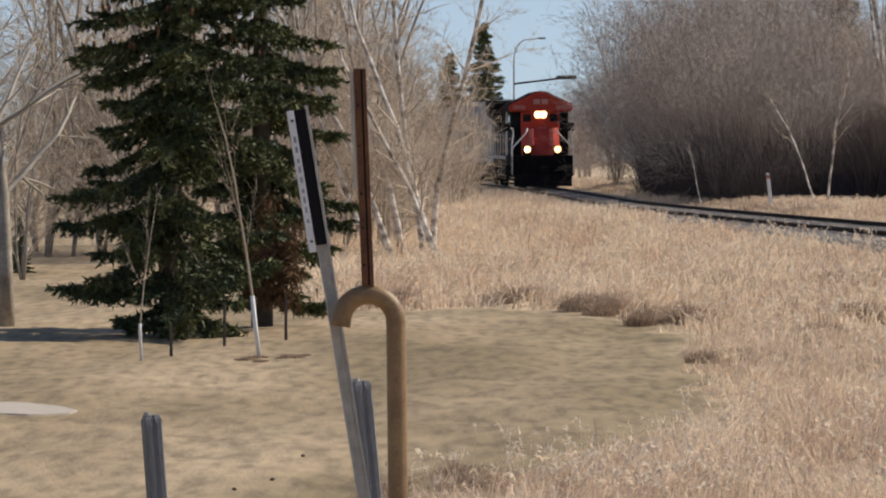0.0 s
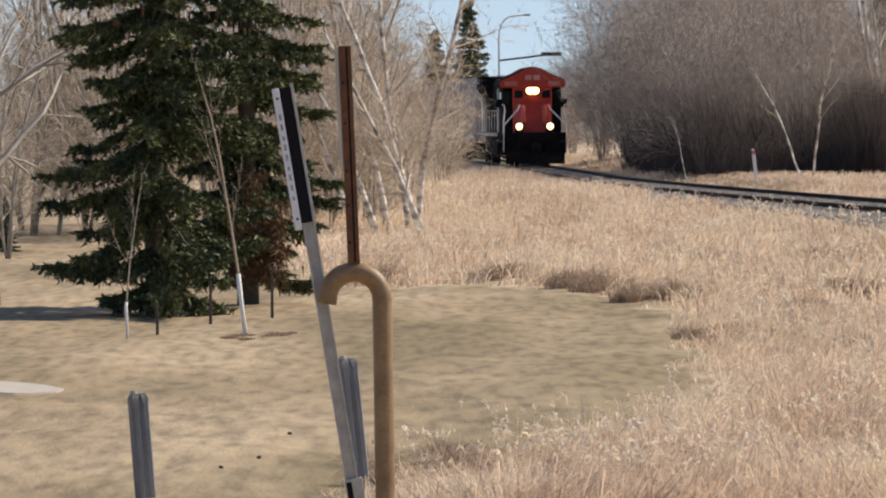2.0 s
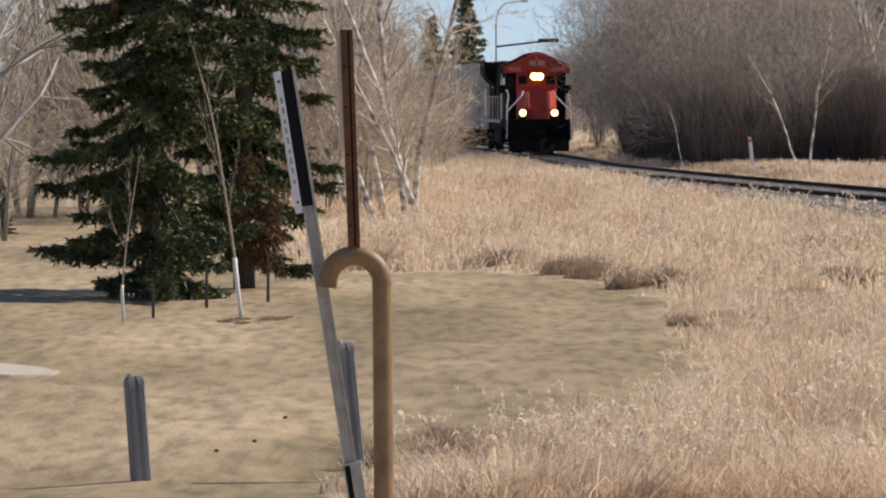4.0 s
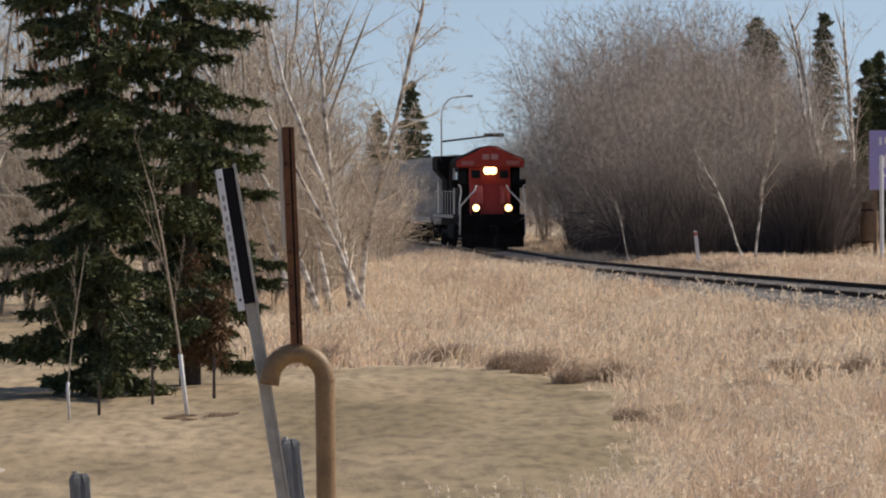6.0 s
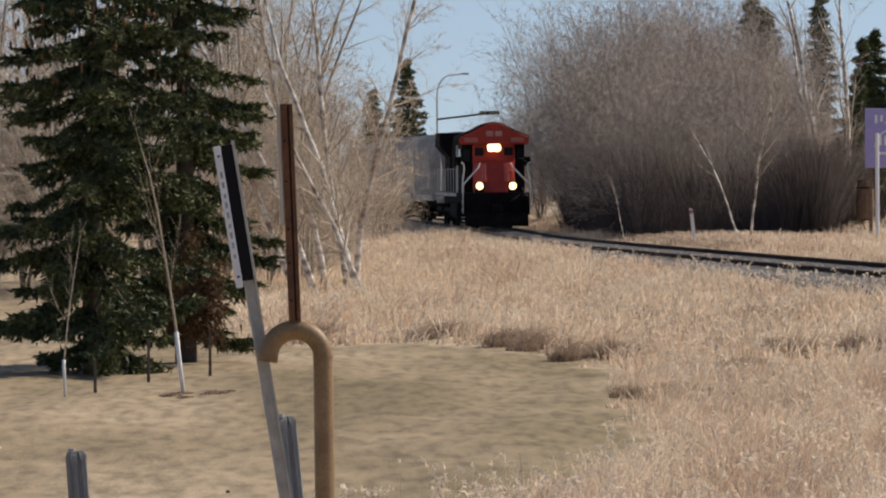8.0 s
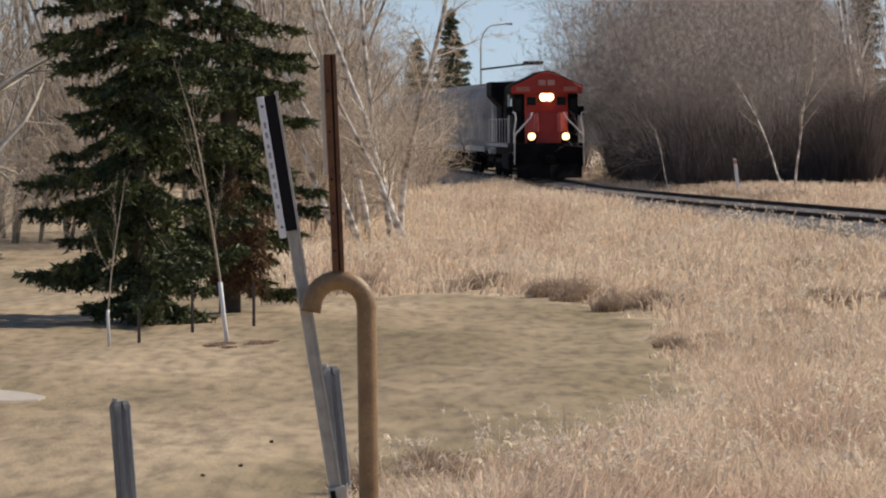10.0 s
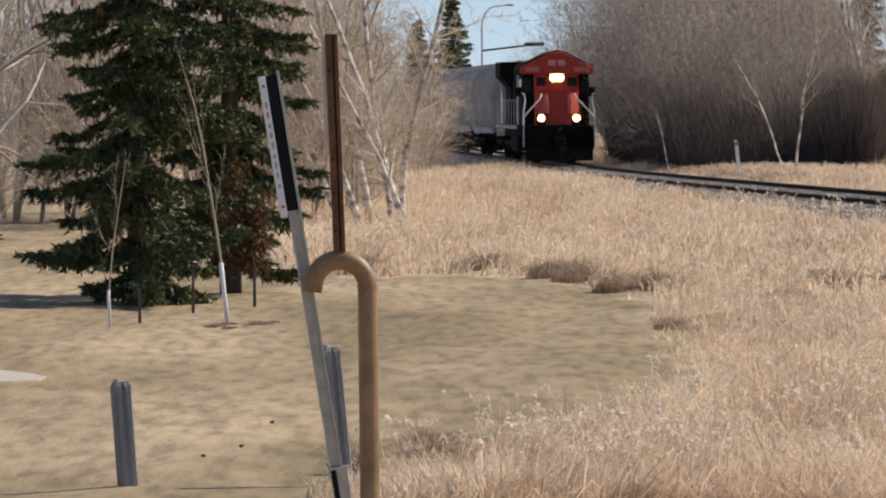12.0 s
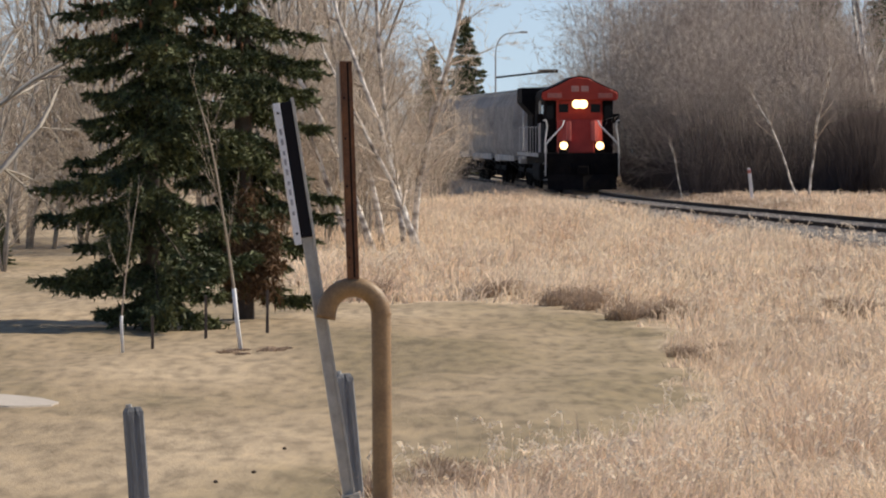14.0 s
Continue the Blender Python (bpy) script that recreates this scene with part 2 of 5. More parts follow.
def land(x, y):
    """Height of the ground."""
    x, y = np.asarray(x, float), np.asarray(y, float)
    base = np.interp(y, [-60, 8, 40, 72, 140, 220, 400, 1000], [0, 0, -1.2, -0.95, -0.85, -0.55, 0.1, 0.6])
    tx = np.interp(y, TRACK_Y, TRACK_X)
    tz = 0.00425 * np.maximum(0, np.minimum(y, 400) - 196)
    side = x - tx
    rise = smooth01(-9.5, -2.6, side)
    top = tz - 0.42
    far = smooth01(2.0, 4.2, side) * 0.24 + smooth01(10.0, 40.0, side) * 0.3 + 0.55 * np.exp(-((x - 19.3) / 1.7) ** 2 - ((y - 194.0) / 5.0) ** 2)
    z = base + (top + far - base) * rise
    bumps = 0.05 * np.sin(x * 0.9 + 0.7 * np.sin(y * 0.16)) * np.cos(y * 0.22 + 0.5 * np.sin(x * 0.5)) + 0.025 * np.sin(x * 2.3 + y * 0.55) * np.sin(y * 0.85 - x * 0.6)
    wild = smooth01(0.0, 1.5, field_side(x, y)) * smooth01(-2.6, -5.0, side)
    tussock = np.sin(x * 2.7 + 1.9 * np.sin(y * 0.41)) * np.sin(y * 0.93 + 1.4 * np.sin(x * 1.3 + 0.5)) + 0.6 * np.sin(x * 5.1 + y * 0.7) * np.sin(y * 1.9 - x)
    return z + (bumps + 0.085 * wild * tussock) * (y > 28) * (np.abs(side) > 3.0)


EDGE_Y = [30, 38, 41, 43, 44.5, 47, 51, 56, 62, 74, 80, 84, 86.4, 88.4, 100, 120, 160, 240, 600]
EDGE_X = [-0.6, -0.5, -0.35, 0.13, 0.78, 1.62, 2.6, 2.95, 3.07, 3.3, 2.9, 2.2, 0.4, -1.9, -3.2, -4.5, -7, -12, -30]


def field_side(x, y):
    """Metres from the mown lawn's edge into the tall grass."""
    e = np.interp(y, EDGE_Y, EDGE_X)
    return x - e + 0.22 * np.sin(y * 1.05 + x) + 0.15 * np.sin(y * 2.65 - x * 2)


def spread(a, b, n0, growth):
    """Grid lines from a to b, step n0 at a and growing."""
    out, step = [a], n0
    while out[-1] < b:
        out.append(out[-1] + step)
        step *= growth
    return out


def build_ground():
    xs = sorted(set([-v for v in spread(12, 2500, 1.2, 1.14)] + list(np.arange(-12, 18.1, 0.3)) + [6 + v for v in spread(12.3, 2500, 1.2, 1.14)]))
    ys = sorted(set([8 - v for v in spread(0, 300, 3, 1.25)] + list(np.arange(9, 140, 0.6)) + [140 + v for v in spread(0, 4000, 1.2, 1.045)]))
    X, Y = np.meshgrid(xs, ys)
    Z = land(X, Y)
    V = np.column_stack([X.ravel(), Y.ravel(), Z.ravel()])
    nx, ny = len(xs), len(ys)
    i = (np.arange(ny - 1)[:, None] * nx + np.arange(nx - 1)[None, :]).ravel()
    me = mesh_of("ground", V, [np.column_stack([i, i + 1, i + nx + 1, i + nx])], True)
    at = me.attributes.new("meadow", "FLOAT", "POINT")
    at.data.foreach_set("value", smooth01(-0.25, 0.25, field_side(X, Y)).ravel().astype(np.float32))
    at = me.attributes.new("rough", "FLOAT", "POINT")
    at.data.foreach_set("value", (smooth01(-3.4, -0.8, field_side(X, Y)) * smooth01(92, 80, Y)).ravel().astype(np.float32))
    m = bpy.data.materials.new("dormant_turf")
    m.use_nodes = True
    nt, b = m.node_tree, m.node_tree.nodes["Principled BSDF"]
    n, L = nt.nodes.new, nt.links.new
    co = n("ShaderNodeTexCoord")

    def noisy(scale, detail, stops, stretch=(1, 1, 1)):
        mp, t, r = n("ShaderNodeMapping"), n("ShaderNodeTexNoise"), n("ShaderNodeValToRGB")
        mp.inputs["Scale"].default_value = stretch
        L(co.outputs["Object"], mp.inputs[0]), L(mp.outputs[0], t.inputs["Vector"])
        t.inputs["Scale"].default_value, t.inputs["Detail"].default_value = scale, detail
        while len(r.color_ramp.elements) < len(stops):
            r.color_ramp.elements.new(0.5)
        for e, (p, c) in zip(r.color_ramp.elements, stops):
            e.position, e.color = p, (*c, 1)
        L(t.outputs["Fac"], r.inputs[0])
        return r.outputs[0]

    def blend(kind, fac, a, c):
        mx = n("ShaderNodeMix")
        mx.data_type, mx.blend_type = "RGBA", kind
        if isinstance(fac, float):
            mx.inputs[0].default_value = fac
        else:
            L(fac, mx.inputs[0])
        L(a, mx.inputs[6]), L(c, mx.inputs[7])
        return mx.outputs[2]

    rough = n("ShaderNodeAttribute")
    rough.attribute_name = "rough"
    lawn = noisy(0.33, 6, [(0.34, (0.235, 0.178, 0.095)), (0.47, (0.335, 0.25, 0.148)), (0.62, (0.43, 0.327, 0.205))], (1, 0.25, 1))
    fine = noisy(5.0, 6, [(0.32, (0.62, 0.61, 0.58)), (0.52, (1, 1, 1)), (0.70, (1.22, 1.2, 1.16))], (1, 0.2, 1))
    meadow = noisy(0.8, 5, [(0.35, (0.46, 0.35, 0.225)), (0.6, (0.62, 0.48, 0.325))])
    a = n("ShaderNodeAttribute")
    a.attribute_name = "meadow"
    olive = noisy(0.5, 6, [(0.34, (0.215, 0.166, 0.085)), (0.5, (0.268, 0.205, 0.112)), (0.66, (0.34, 0.26, 0.155))], (1, 0.25, 1))
    lawn = blend("MIX", rough.outputs["Fac"], lawn, olive)
    colour = blend("MULTIPLY", 1.0, blend("MIX", a.outputs["Fac"], lawn, meadow), fine)
    L(colour, b.inputs["Base Color"])
    b.inputs["Roughness"].default_value = 0.95
    t, bp = n("ShaderNodeTexNoise"), n("ShaderNodeBump")
    t.inputs["Scale"].default_value, t.inputs["Detail"].default_value = 18, 6
    L(co.outputs["Object"], t.inputs["Vector"]), L(t.outputs["Fac"], bp.inputs["Height"]), L(bp.outputs[0], b.inputs["Normal"])
    bp.inputs["Strength"].default_value, bp.inputs["Distance"].default_value = 0.45, 0.05
    me.materials.append(m)
    tagged(new("ground", me), "dormant straw-coloured mown lawn rising to a rail bank", "ground", kind="structure")


build_ground()


# ---------------------------------------------------------------- railway
def track_pose(y):
    """Pose on the centre line at rail-top height; local y points back along the line."""
    h = 0.25
    d = Vector((track_x(y + h) - track_x(y - h), 2 * h, track_z(y + h) - track_z(y - h))).normalized()
    x = d.cross(Vector((0, 0, 1))).normalized()
    z = x.cross(d)
    m = Matrix((x, d, z)).transposed().to_4x4()
    return Matrix.Translation((track_x(y), y, track_z(y))) @ m @ pose(0, 0, 0, 0, -CANT, 0)


CANT = 3.0
RAIL = [(-0.07, -0.171), (0.07, -0.171), (0.07, -0.158), (0.012, -0.145), (0.010, -0.045), (0.036, -0.036), (0.036, -0.004), (0.028, 0.0),
        (-0.028, 0.0), (-0.036, -0.004), (-0.036, -0.036), (-0.010, -0.045), (-0.012, -0.145), (-0.07, -0.158)]


def build_track():
    root = thing("railway_track", pose(0, 0, 0), "single railway track with dark rails on grey ballast", "railway track", kind="structure")
    stations = [track_pose(v) for v in np.arange(70, 520, 2.5)]
    bm = bmesh.new()
    sweep(bm, [(-3.1, -0.85), (-1.75, -0.16), (-1.3, -0.115), (1.3, -0.115), (1.75, -0.16), (3.1, -0.85)], stations)
    part("ballast_bed", bm, M["ballast"], root, "grey crushed stone ballast")
    for side in (-0.7525, 0.7525):
        bm = bmesh.new()
        sweep(bm, [(x + side, z) for x, z in RAIL], stations)
        part("rail", bm, M["rail"], root)
    bm = bmesh.new()
    box(bm, -1.28, 1.28, -0.115, 0.115, -0.28, -0.105, 0.012)
    first = part("sleeper", bm, M["tie"], root)
    me = first.data
    rng = random.Random(5)
    y = 92.0
    first.matrix_local = track_pose(y)
    while y < 255:
        y += 0.56
        ob = new("sleeper", me)
        ob.parent = root
        ob.matrix_local = track_pose(y) @ pose(rng.uniform(-0.03, 0.03), 0, rng.uniform(-0.012, 0.008), 0, 0, rng.uniform(-1.5, 1.5))
    # loose stones
    rng2 = np.random.default_rng(4)
    n = 9000
    ys = 100 + 150 * rng2.random(n) ** 1.4
    off = rng2.uniform(-3.0, 2.2, n)
    zz = np.interp(np.abs(off), [0, 1.3, 1.75, 2.9, 3.2], [-0.115, -0.115, -0.16, -0.74, -0.85])
    cx = np.interp(ys, TRACK_Y, TRACK_X) + off
    cz = zz + np.array([track_z(v) for v in ys]) + off * math.tan(radians(CANT))
    keep = np.abs(np.abs(off) - 0.7525) > 0.1
    cx, ys, cz = cx[keep], ys[keep], cz[keep]
    n = len(cx)
    octa = np.array([(1, 0, 0), (0, 1, 0), (-1, 0, 0), (0, -1, 0), (0, 0, 0.8), (0, 0, -0.8)])
    r = rng2.uniform(0.02, 0.05, (n, 1, 1))
    V = octa[None] * r * rng2.uniform(0.6, 1.3, (n, 6, 1)) + np.stack([cx, ys, cz], 1)[:, None]
    tri = np.array([(0, 1, 4), (1, 2, 4), (2, 3, 4), (3, 0, 4), (1, 0, 5), (2, 1, 5), (3, 2, 5), (0, 3, 5)])
    F = (tri[None] + 6 * np.arange(n)[:, None, None]).reshape(-1, 3)
    st = part_mesh("loose_ballast", mesh_of("loose_ballast", V.reshape(-1, 3), [F], mats=[M["ballast"]]), root)
    tagged(st, kind="stuff")


build_track()


# ---------------------------------------------------------------- train
def make_wheelset(parent, y, me_cache={}):
    if "me" not in me_cache:
        bm = bmesh.new()
        tube(bm, [(-0.9, 0, 0), (0.9, 0, 0)], 0.08, 8)
        for s in (-0.75, 0.75):
            tube(bm, [(s - 0.07, 0, 0), (s + 0.07, 0, 0)], 0.51, 20)
            for k in range(5):
                a = 2 * math.pi * k / 5
                tube(bm, [(s * 1.1 - 0.02, 0.3 * math.cos(a), 0.3 * math.sin(a)), (s * 1.1 + 0.02, 0.3 * math.cos(a), 0.3 * math.sin(a))], 0.06, 6)
        me = bpy.data.meshes.new("wheelset")
        bm.to_mesh(me)
        bm.free()
        me.materials.append(M["dark"])
        me_cache["me"] = me
    ob = new("wheelset", me_cache["me"])
    ob.parent = parent
    ob.location = (0, y, 0.51)
    WHEELS.append((ob, y))
    return ob


WHEELS = []


def truck(parent, y, axles):
    bm = bmesh.new()
    a, b = min(axles) - 0.9, max(axles) + 0.9
    for s in (-1, 1):
        box(bm, s * 1.05 - 0.09, s * 1.05 + 0.09, a, b, 0.62, 0.86, 0.03)
        for v in axles:
            box(bm, s * 1.12 - 0.1, s * 1.12 + 0.1, v - 0.18, v + 0.18, 0.34, 0.7, 0.03)
            tube(bm, [(s * 1.1, v + 0.45, 0.4), (s * 1.1, v + 0.45, 0.66)], 0.1, 8)
    box(bm, -1.0, 1.0, y - 0.3, y + 0.3, 0.6, 1.0, 0.03)
    part("truck_frame", bm, M["dark"], parent)
    for v in axles:
        make_wheelset(parent, v)


def build_locomotive():
    """Front end at y = 0, body towards +y, rail top at z = 0; image-facing front looks to -y."""
    root = thing("locomotive", pose(0, 0, 0), "red-nosed black freight locomotive with three lit headlamps", "locomotive")
    bm = bmesh.new()
    box(bm, -1.5, 1.5, 0.35, 21.9, 1.42, 1.62, 0.03)
    box(bm, -1.1, 1.1, 0.6, 21.5, 1.05, 1.42, 0.05)
    part("underframe", bm, M["black"], root)
    # pilot and plough
    bm = bmesh.new()
    box(bm, -1.5, 1.5, 0.28, 0.45, 0.62, 1.64, 0.04)
    for s in (-1, 1):
        v = [bm.verts.new(p) for p in ((0, -0.42, 0.12), (s * 1.42, 0.12, 0.12), (s * 1.42, 0.26, 0.74), (0, -0.12, 0.74), (0, 0.3, 0.12), (s * 1.42, 0.3, 0.12), (s * 1.42, 0.34, 0.74), (0, 0.3, 0.74))]
        for q in ((0, 1, 2, 3), (4, 7, 6, 5), (0, 4, 5, 1), (3, 2, 6, 7), (1, 5, 6, 2)):
            bm.faces.new([v[i] for i in (q if s > 0 else q[::-1])])
    for s in (-1, 1):
        for k in range(3):
            box(bm, s * 1.3 - 0.2, s * 1.3 + 0.2, 0.2 - 0.06 * k, 0.5, 0.72 + 0.3 * k, 0.76 + 0.3 * k)
    part("pilot", bm, M["black"], root, "black snow plough and pilot plate")
    bm = bmesh.new()
    box(bm, -0.16, 0.16, -0.35, 0.4, 0.78, 1.06, 0.04)
    box(bm, -0.22, 0.22, -0.5, -0.3, 0.74, 1.1, 0.06)
    part("coupler", bm, M["dark"], root)
    for s in (-0.5, -0.36, 0.36, 0.5):
        bm = bmesh.new()
        tube(bm, [(s, 0.25, 1.2), (s, 0.08, 1.0), (s * 1.05, 0.06, 0.8), (s * 1.0, 0.16, 0.66)], 0.025, 6)
        part("air_hose", bm, M["dark"], root)
    # nose with splayed sides
    bm = bmesh.new()
    low = [(-0.93, 1.55), (-0.55, 0.85), (0.55, 0.85), (0.93, 1.55), (0.93, 2.6), (-0.93, 2.6)]
    high = [(-0.93, 1.9), (-0.52, 1.42), (0.52, 1.42), (0.93, 1.9), (0.93, 2.6), (-0.93, 2.6)]
    A = [bm.verts.new((x, y, 1.62)) for x, y in low]
    B = [bm.verts.new((x, y, 3.0)) for x, y in high]
    bm.faces.new(A[::-1]), bm.faces.new(B)
    for k in range(6):
        bm.faces.new((A[k], A[(k + 1) % 6], B[(k + 1) % 6], B[k]))
    bmesh.ops.bevel(bm, geom=[e for e in bm.edges], offset=0.04, segments=2, affect="EDGES")
    part("nose", bm, M["red"], root, "red angled nose")
    bm = bmesh.new()
    box(bm, -0.36, 0.36, 0.93, 1.3, 1.68, 2.75, 0.03)
    for v in bm.verts:
        v.co.y += (v.co.z - 1.62) * 0.41 - 0.05
    part("nose_door", bm, M["red"], root, "red nose door")
    # raised nose edges, with the light they catch put into a paler red
    for s in (-1, 1):
        bm = bmesh.new()
        box(bm, s * 0.5 - 0.09, s * 0.5 + 0.09, 0.70, 1.25, 2.12, 2.92, 0.03)
        for v in bm.verts:
            v.co.y += (v.co.z - 1.62) * 0.41 - 0.02
        part("nose_flank", bm, M["lit_flank_red"], root, "raised nose edge, its red paled for the light on it")
    # cab
    bm = bmesh.new()
    box(bm, -1.42, 1.42, 2.3, 5.2, 1.62, 3.86, 0.06)
    part("cab", bm, M["black"], root, "black cab")
    bm = bmesh.new()
    box(bm, -0.95, 0.95, 1.95, 2.45, 2.9, 3.86, 0.06)
    part("cab_face", bm, M["red"], root)
    for s in (-1, 1):
        bm = bmesh.new()
        box(bm, s * 0.66 - 0.2, s * 0.66 + 0.2, 1.93, 1.99, 3.3, 3.66, 0.02)
        part("windshield", bm, M["glass"], root)
        bm = bmesh.new()
        box(bm, s * 1.2 - 0.16, s * 1.2 + 0.16, 2.27, 2.33, 3.0, 3.62, 0.02)
        part("front_window", bm, M["glass"], root)
        bm = bmesh.new()
        box(bm, s * 1.43 - 0.02, s * 1.43 + 0.02, 2.9, 4.4, 2.95, 3.6, 0.01)
        part("side_window", bm, M["glass"], root)
    # roof with its peaked front panel
    bm = bmesh.new()
    outline = [(-1.52, 3.80), (1.52, 3.80), (1.58, 3.92), (1.56, 4.12), (0.8, 4.46), (0.35, 4.70), (0, 4.76), (-0.35, 4.70), (-0.8, 4.46), (-1.56, 4.12), (-1.58, 3.92)]
    prism(bm, outline, 1.72, 1.95)
    bmesh.ops.bevel(bm, geom=list(bm.edges), offset=0.03, segments=1, affect="EDGES")
    part("roof_front", bm, M["red"], root, "red peaked roof front")
    bm = bmesh.new()
    prism(bm, [(x * 1.012, z if z < 3.9 else z + 0.055) for x, z in outline], 1.80, 5.4)
    part("roof", bm, M["black"], root, "black peaked cab roof")
    for s in (-1, 1):
        bm = bmesh.new()
        box(bm, s * 1.05 - 0.3, s * 1.05 + 0.3, 1.685, 1.74, 3.9, 4.1, 0.015)
        part("number_board", bm, M["board_red"], root)
    # emblem: two plain rounded bars
    for x0, x1 in ((-0.36, -0.04), (0.04, 0.36)):
        bm = bmesh.new()
        box(bm, x0, x1, 1.675, 1.73, 4.16, 4.4, 0.02)
        part("emblem_bar", bm, M["emblem"], root, "pale plain emblem bar")
    # lamps
    bm = bmesh.new()
    box(bm, -0.34, 0.34, 1.78, 2.0, 3.48, 3.82, 0.05)
    hous = part("headlamp", bm, M["black"], root)
    for s in (-0.13, 0.13):
        bm = bmesh.new()
        tube(bm, [(s, 1.735, 3.65), (s, 1.79, 3.65)], 0.19, 16)
        part("lens", bm, M["lamp"], hous, "glowing headlamp lens")
    for s in (-1, 1):
        bm = bmesh.new()
        box(bm, s * 0.745 - 0.19, s * 0.745 + 0.19, 0.52, 0.9, 1.62, 2.12, 0.05)
        hous = part("ditch_lamp", bm, M["black"], root)
        bm = bmesh.new()
        tube(bm, [(s * 0.745, 0.49, 1.93), (s * 0.745, 0.53, 1.93)], 0.165, 16)
        part("lens", bm, M["lamp"], hous, "glowing ditch lamp lens")
    # handrails on the front platform
    for s in (-1, 1):
        for pts, r in (([(s * 0.7, 1.0, 2.95), (s * 0.78, 0.75, 2.75), (s * 1.42, 0.4, 2.08), (s * 1.5, 0.38, 1.95), (s * 1.5, 0.38, 1.62)], 0.036),
                       ([(s * 1.52, 0.5, 1.62), (s * 1.5, 0.55, 2.2), (s * 1.42, 0.7, 2.7), (s * 1.46, 0.7, 2.95), (s * 1.56, 0.68, 2.98)], 0.035),
                       ([(s * 1.5, 0.32, 0.7), (s * 1.5, 0.3, 1.6)], 0.03)):
            bm = bmesh.new()
            tube(bm, pts, r, 8)
            part("handrail", bm, M["white"], root, "white handrail")
    for s in (-1, 1):
        bm = bmesh.new()
        box(bm, s * 1.58 - 0.14, s * 1.58 + 0.14, 2.7, 2.76, 2.85, 3.25, 0.02)
        part("mirror", bm, M["dark"], root)
    for s in (-1, 1):
        bm = bmesh.new()
        for k in range(3):
            box(bm, s * 1.38 - 0.14, s * 1.38 + 0.14, 0.95 + 0.02 * k, 1.5, 0.5 + 0.34 * k, 0.54 + 0.34 * k)
        box(bm, s * 1.26 - 0.02, s * 1.26 + 0.02, 0.95, 1.5, 0.45, 1.42)
        part("step_well", bm, M["hopper"], root, "pale grey side step")
    # hood and radiator
    bm = bmesh.new()
    box(bm, -0.95, 0.95, 5.2, 17.6, 1.62, 4.2, 0.12)
    hood = part("hood", bm, M["black"], root)
    for k in range(9):
        for s in (-1, 1):
            bm = bmesh.new()
            box(bm, s * 0.96 - 0.02, s * 0.96 + 0.02, 5.8 + 1.25 * k, 6.85 + 1.25 * k, 1.75, 3.7, 0.01)
            part("hood_door", bm, M["black"], hood)
    bm = bmesh.new()
    box(bm, -1.05, 1.05, 17.6, 21.6, 1.62, 3.5, 0.08)
    outline = [(-1.0, 3.2), (1.0, 3.2), (1.55, 3.8), (1.55, 4.45), (-1.55, 4.45), (-1.55, 3.8)]
    prism(bm, outline, 17.2, 21.2)
    part("radiator", bm, M["black"], root)
    for k in range(3):
        bm = bmesh.new()
        box(bm, -0.5 + 0.1 * k, 0.5, 7 + 3.2 * k, 8.6 + 3.2 * k, 4.2, 4.45, 0.06)
        part("roof_box", bm, M["dark"], root)
    bm = bmesh.new()
    box(bm, -1.3, 1.3, 8.4, 13.6, 0.4, 1.2, 0.2)
    part("fuel_tank", bm, M["dark"], root)
    for s in (-1, 1):
        for k in range(8):
            bm = bmesh.new()
            y = 5.8 + 2.1 * k
            tube(bm, [(s * 1.47, y, 1.62), (s * 1.47, y, 2.7)], 0.018, 6)
            part("rail_post", bm, M["white"], root, "white handrail post")
        bm = bmesh.new()
        tube(bm, [(s * 1.47, 5.6, 2.7), (s * 1.47, 20.8, 2.7)], 0.013, 6)
        part("side_handrail", bm, M["white"], root)
        bm = bmesh.new()
        box(bm, s * 1.44 - 0.05, s * 1.44 + 0.05, 5.22, 5.4, 1.64, 3.78, 0.01)
        part("cab_edge_stripe", bm, M["white"], root, "white stripe at the cab corner")
        bm = bmesh.new()
        box(bm, s * 1.5 - 0.012, s * 1.5 + 0.012, 5.4, 21.6, 1.44, 1.6, 0.004)
        part("sill_stripe", bm, M["hopper"], root)
    truck(root, 4.3, (2.3, 4.3, 6.3))
    truck(root, 18.0, (16.0, 18.0, 20.0))
    return root


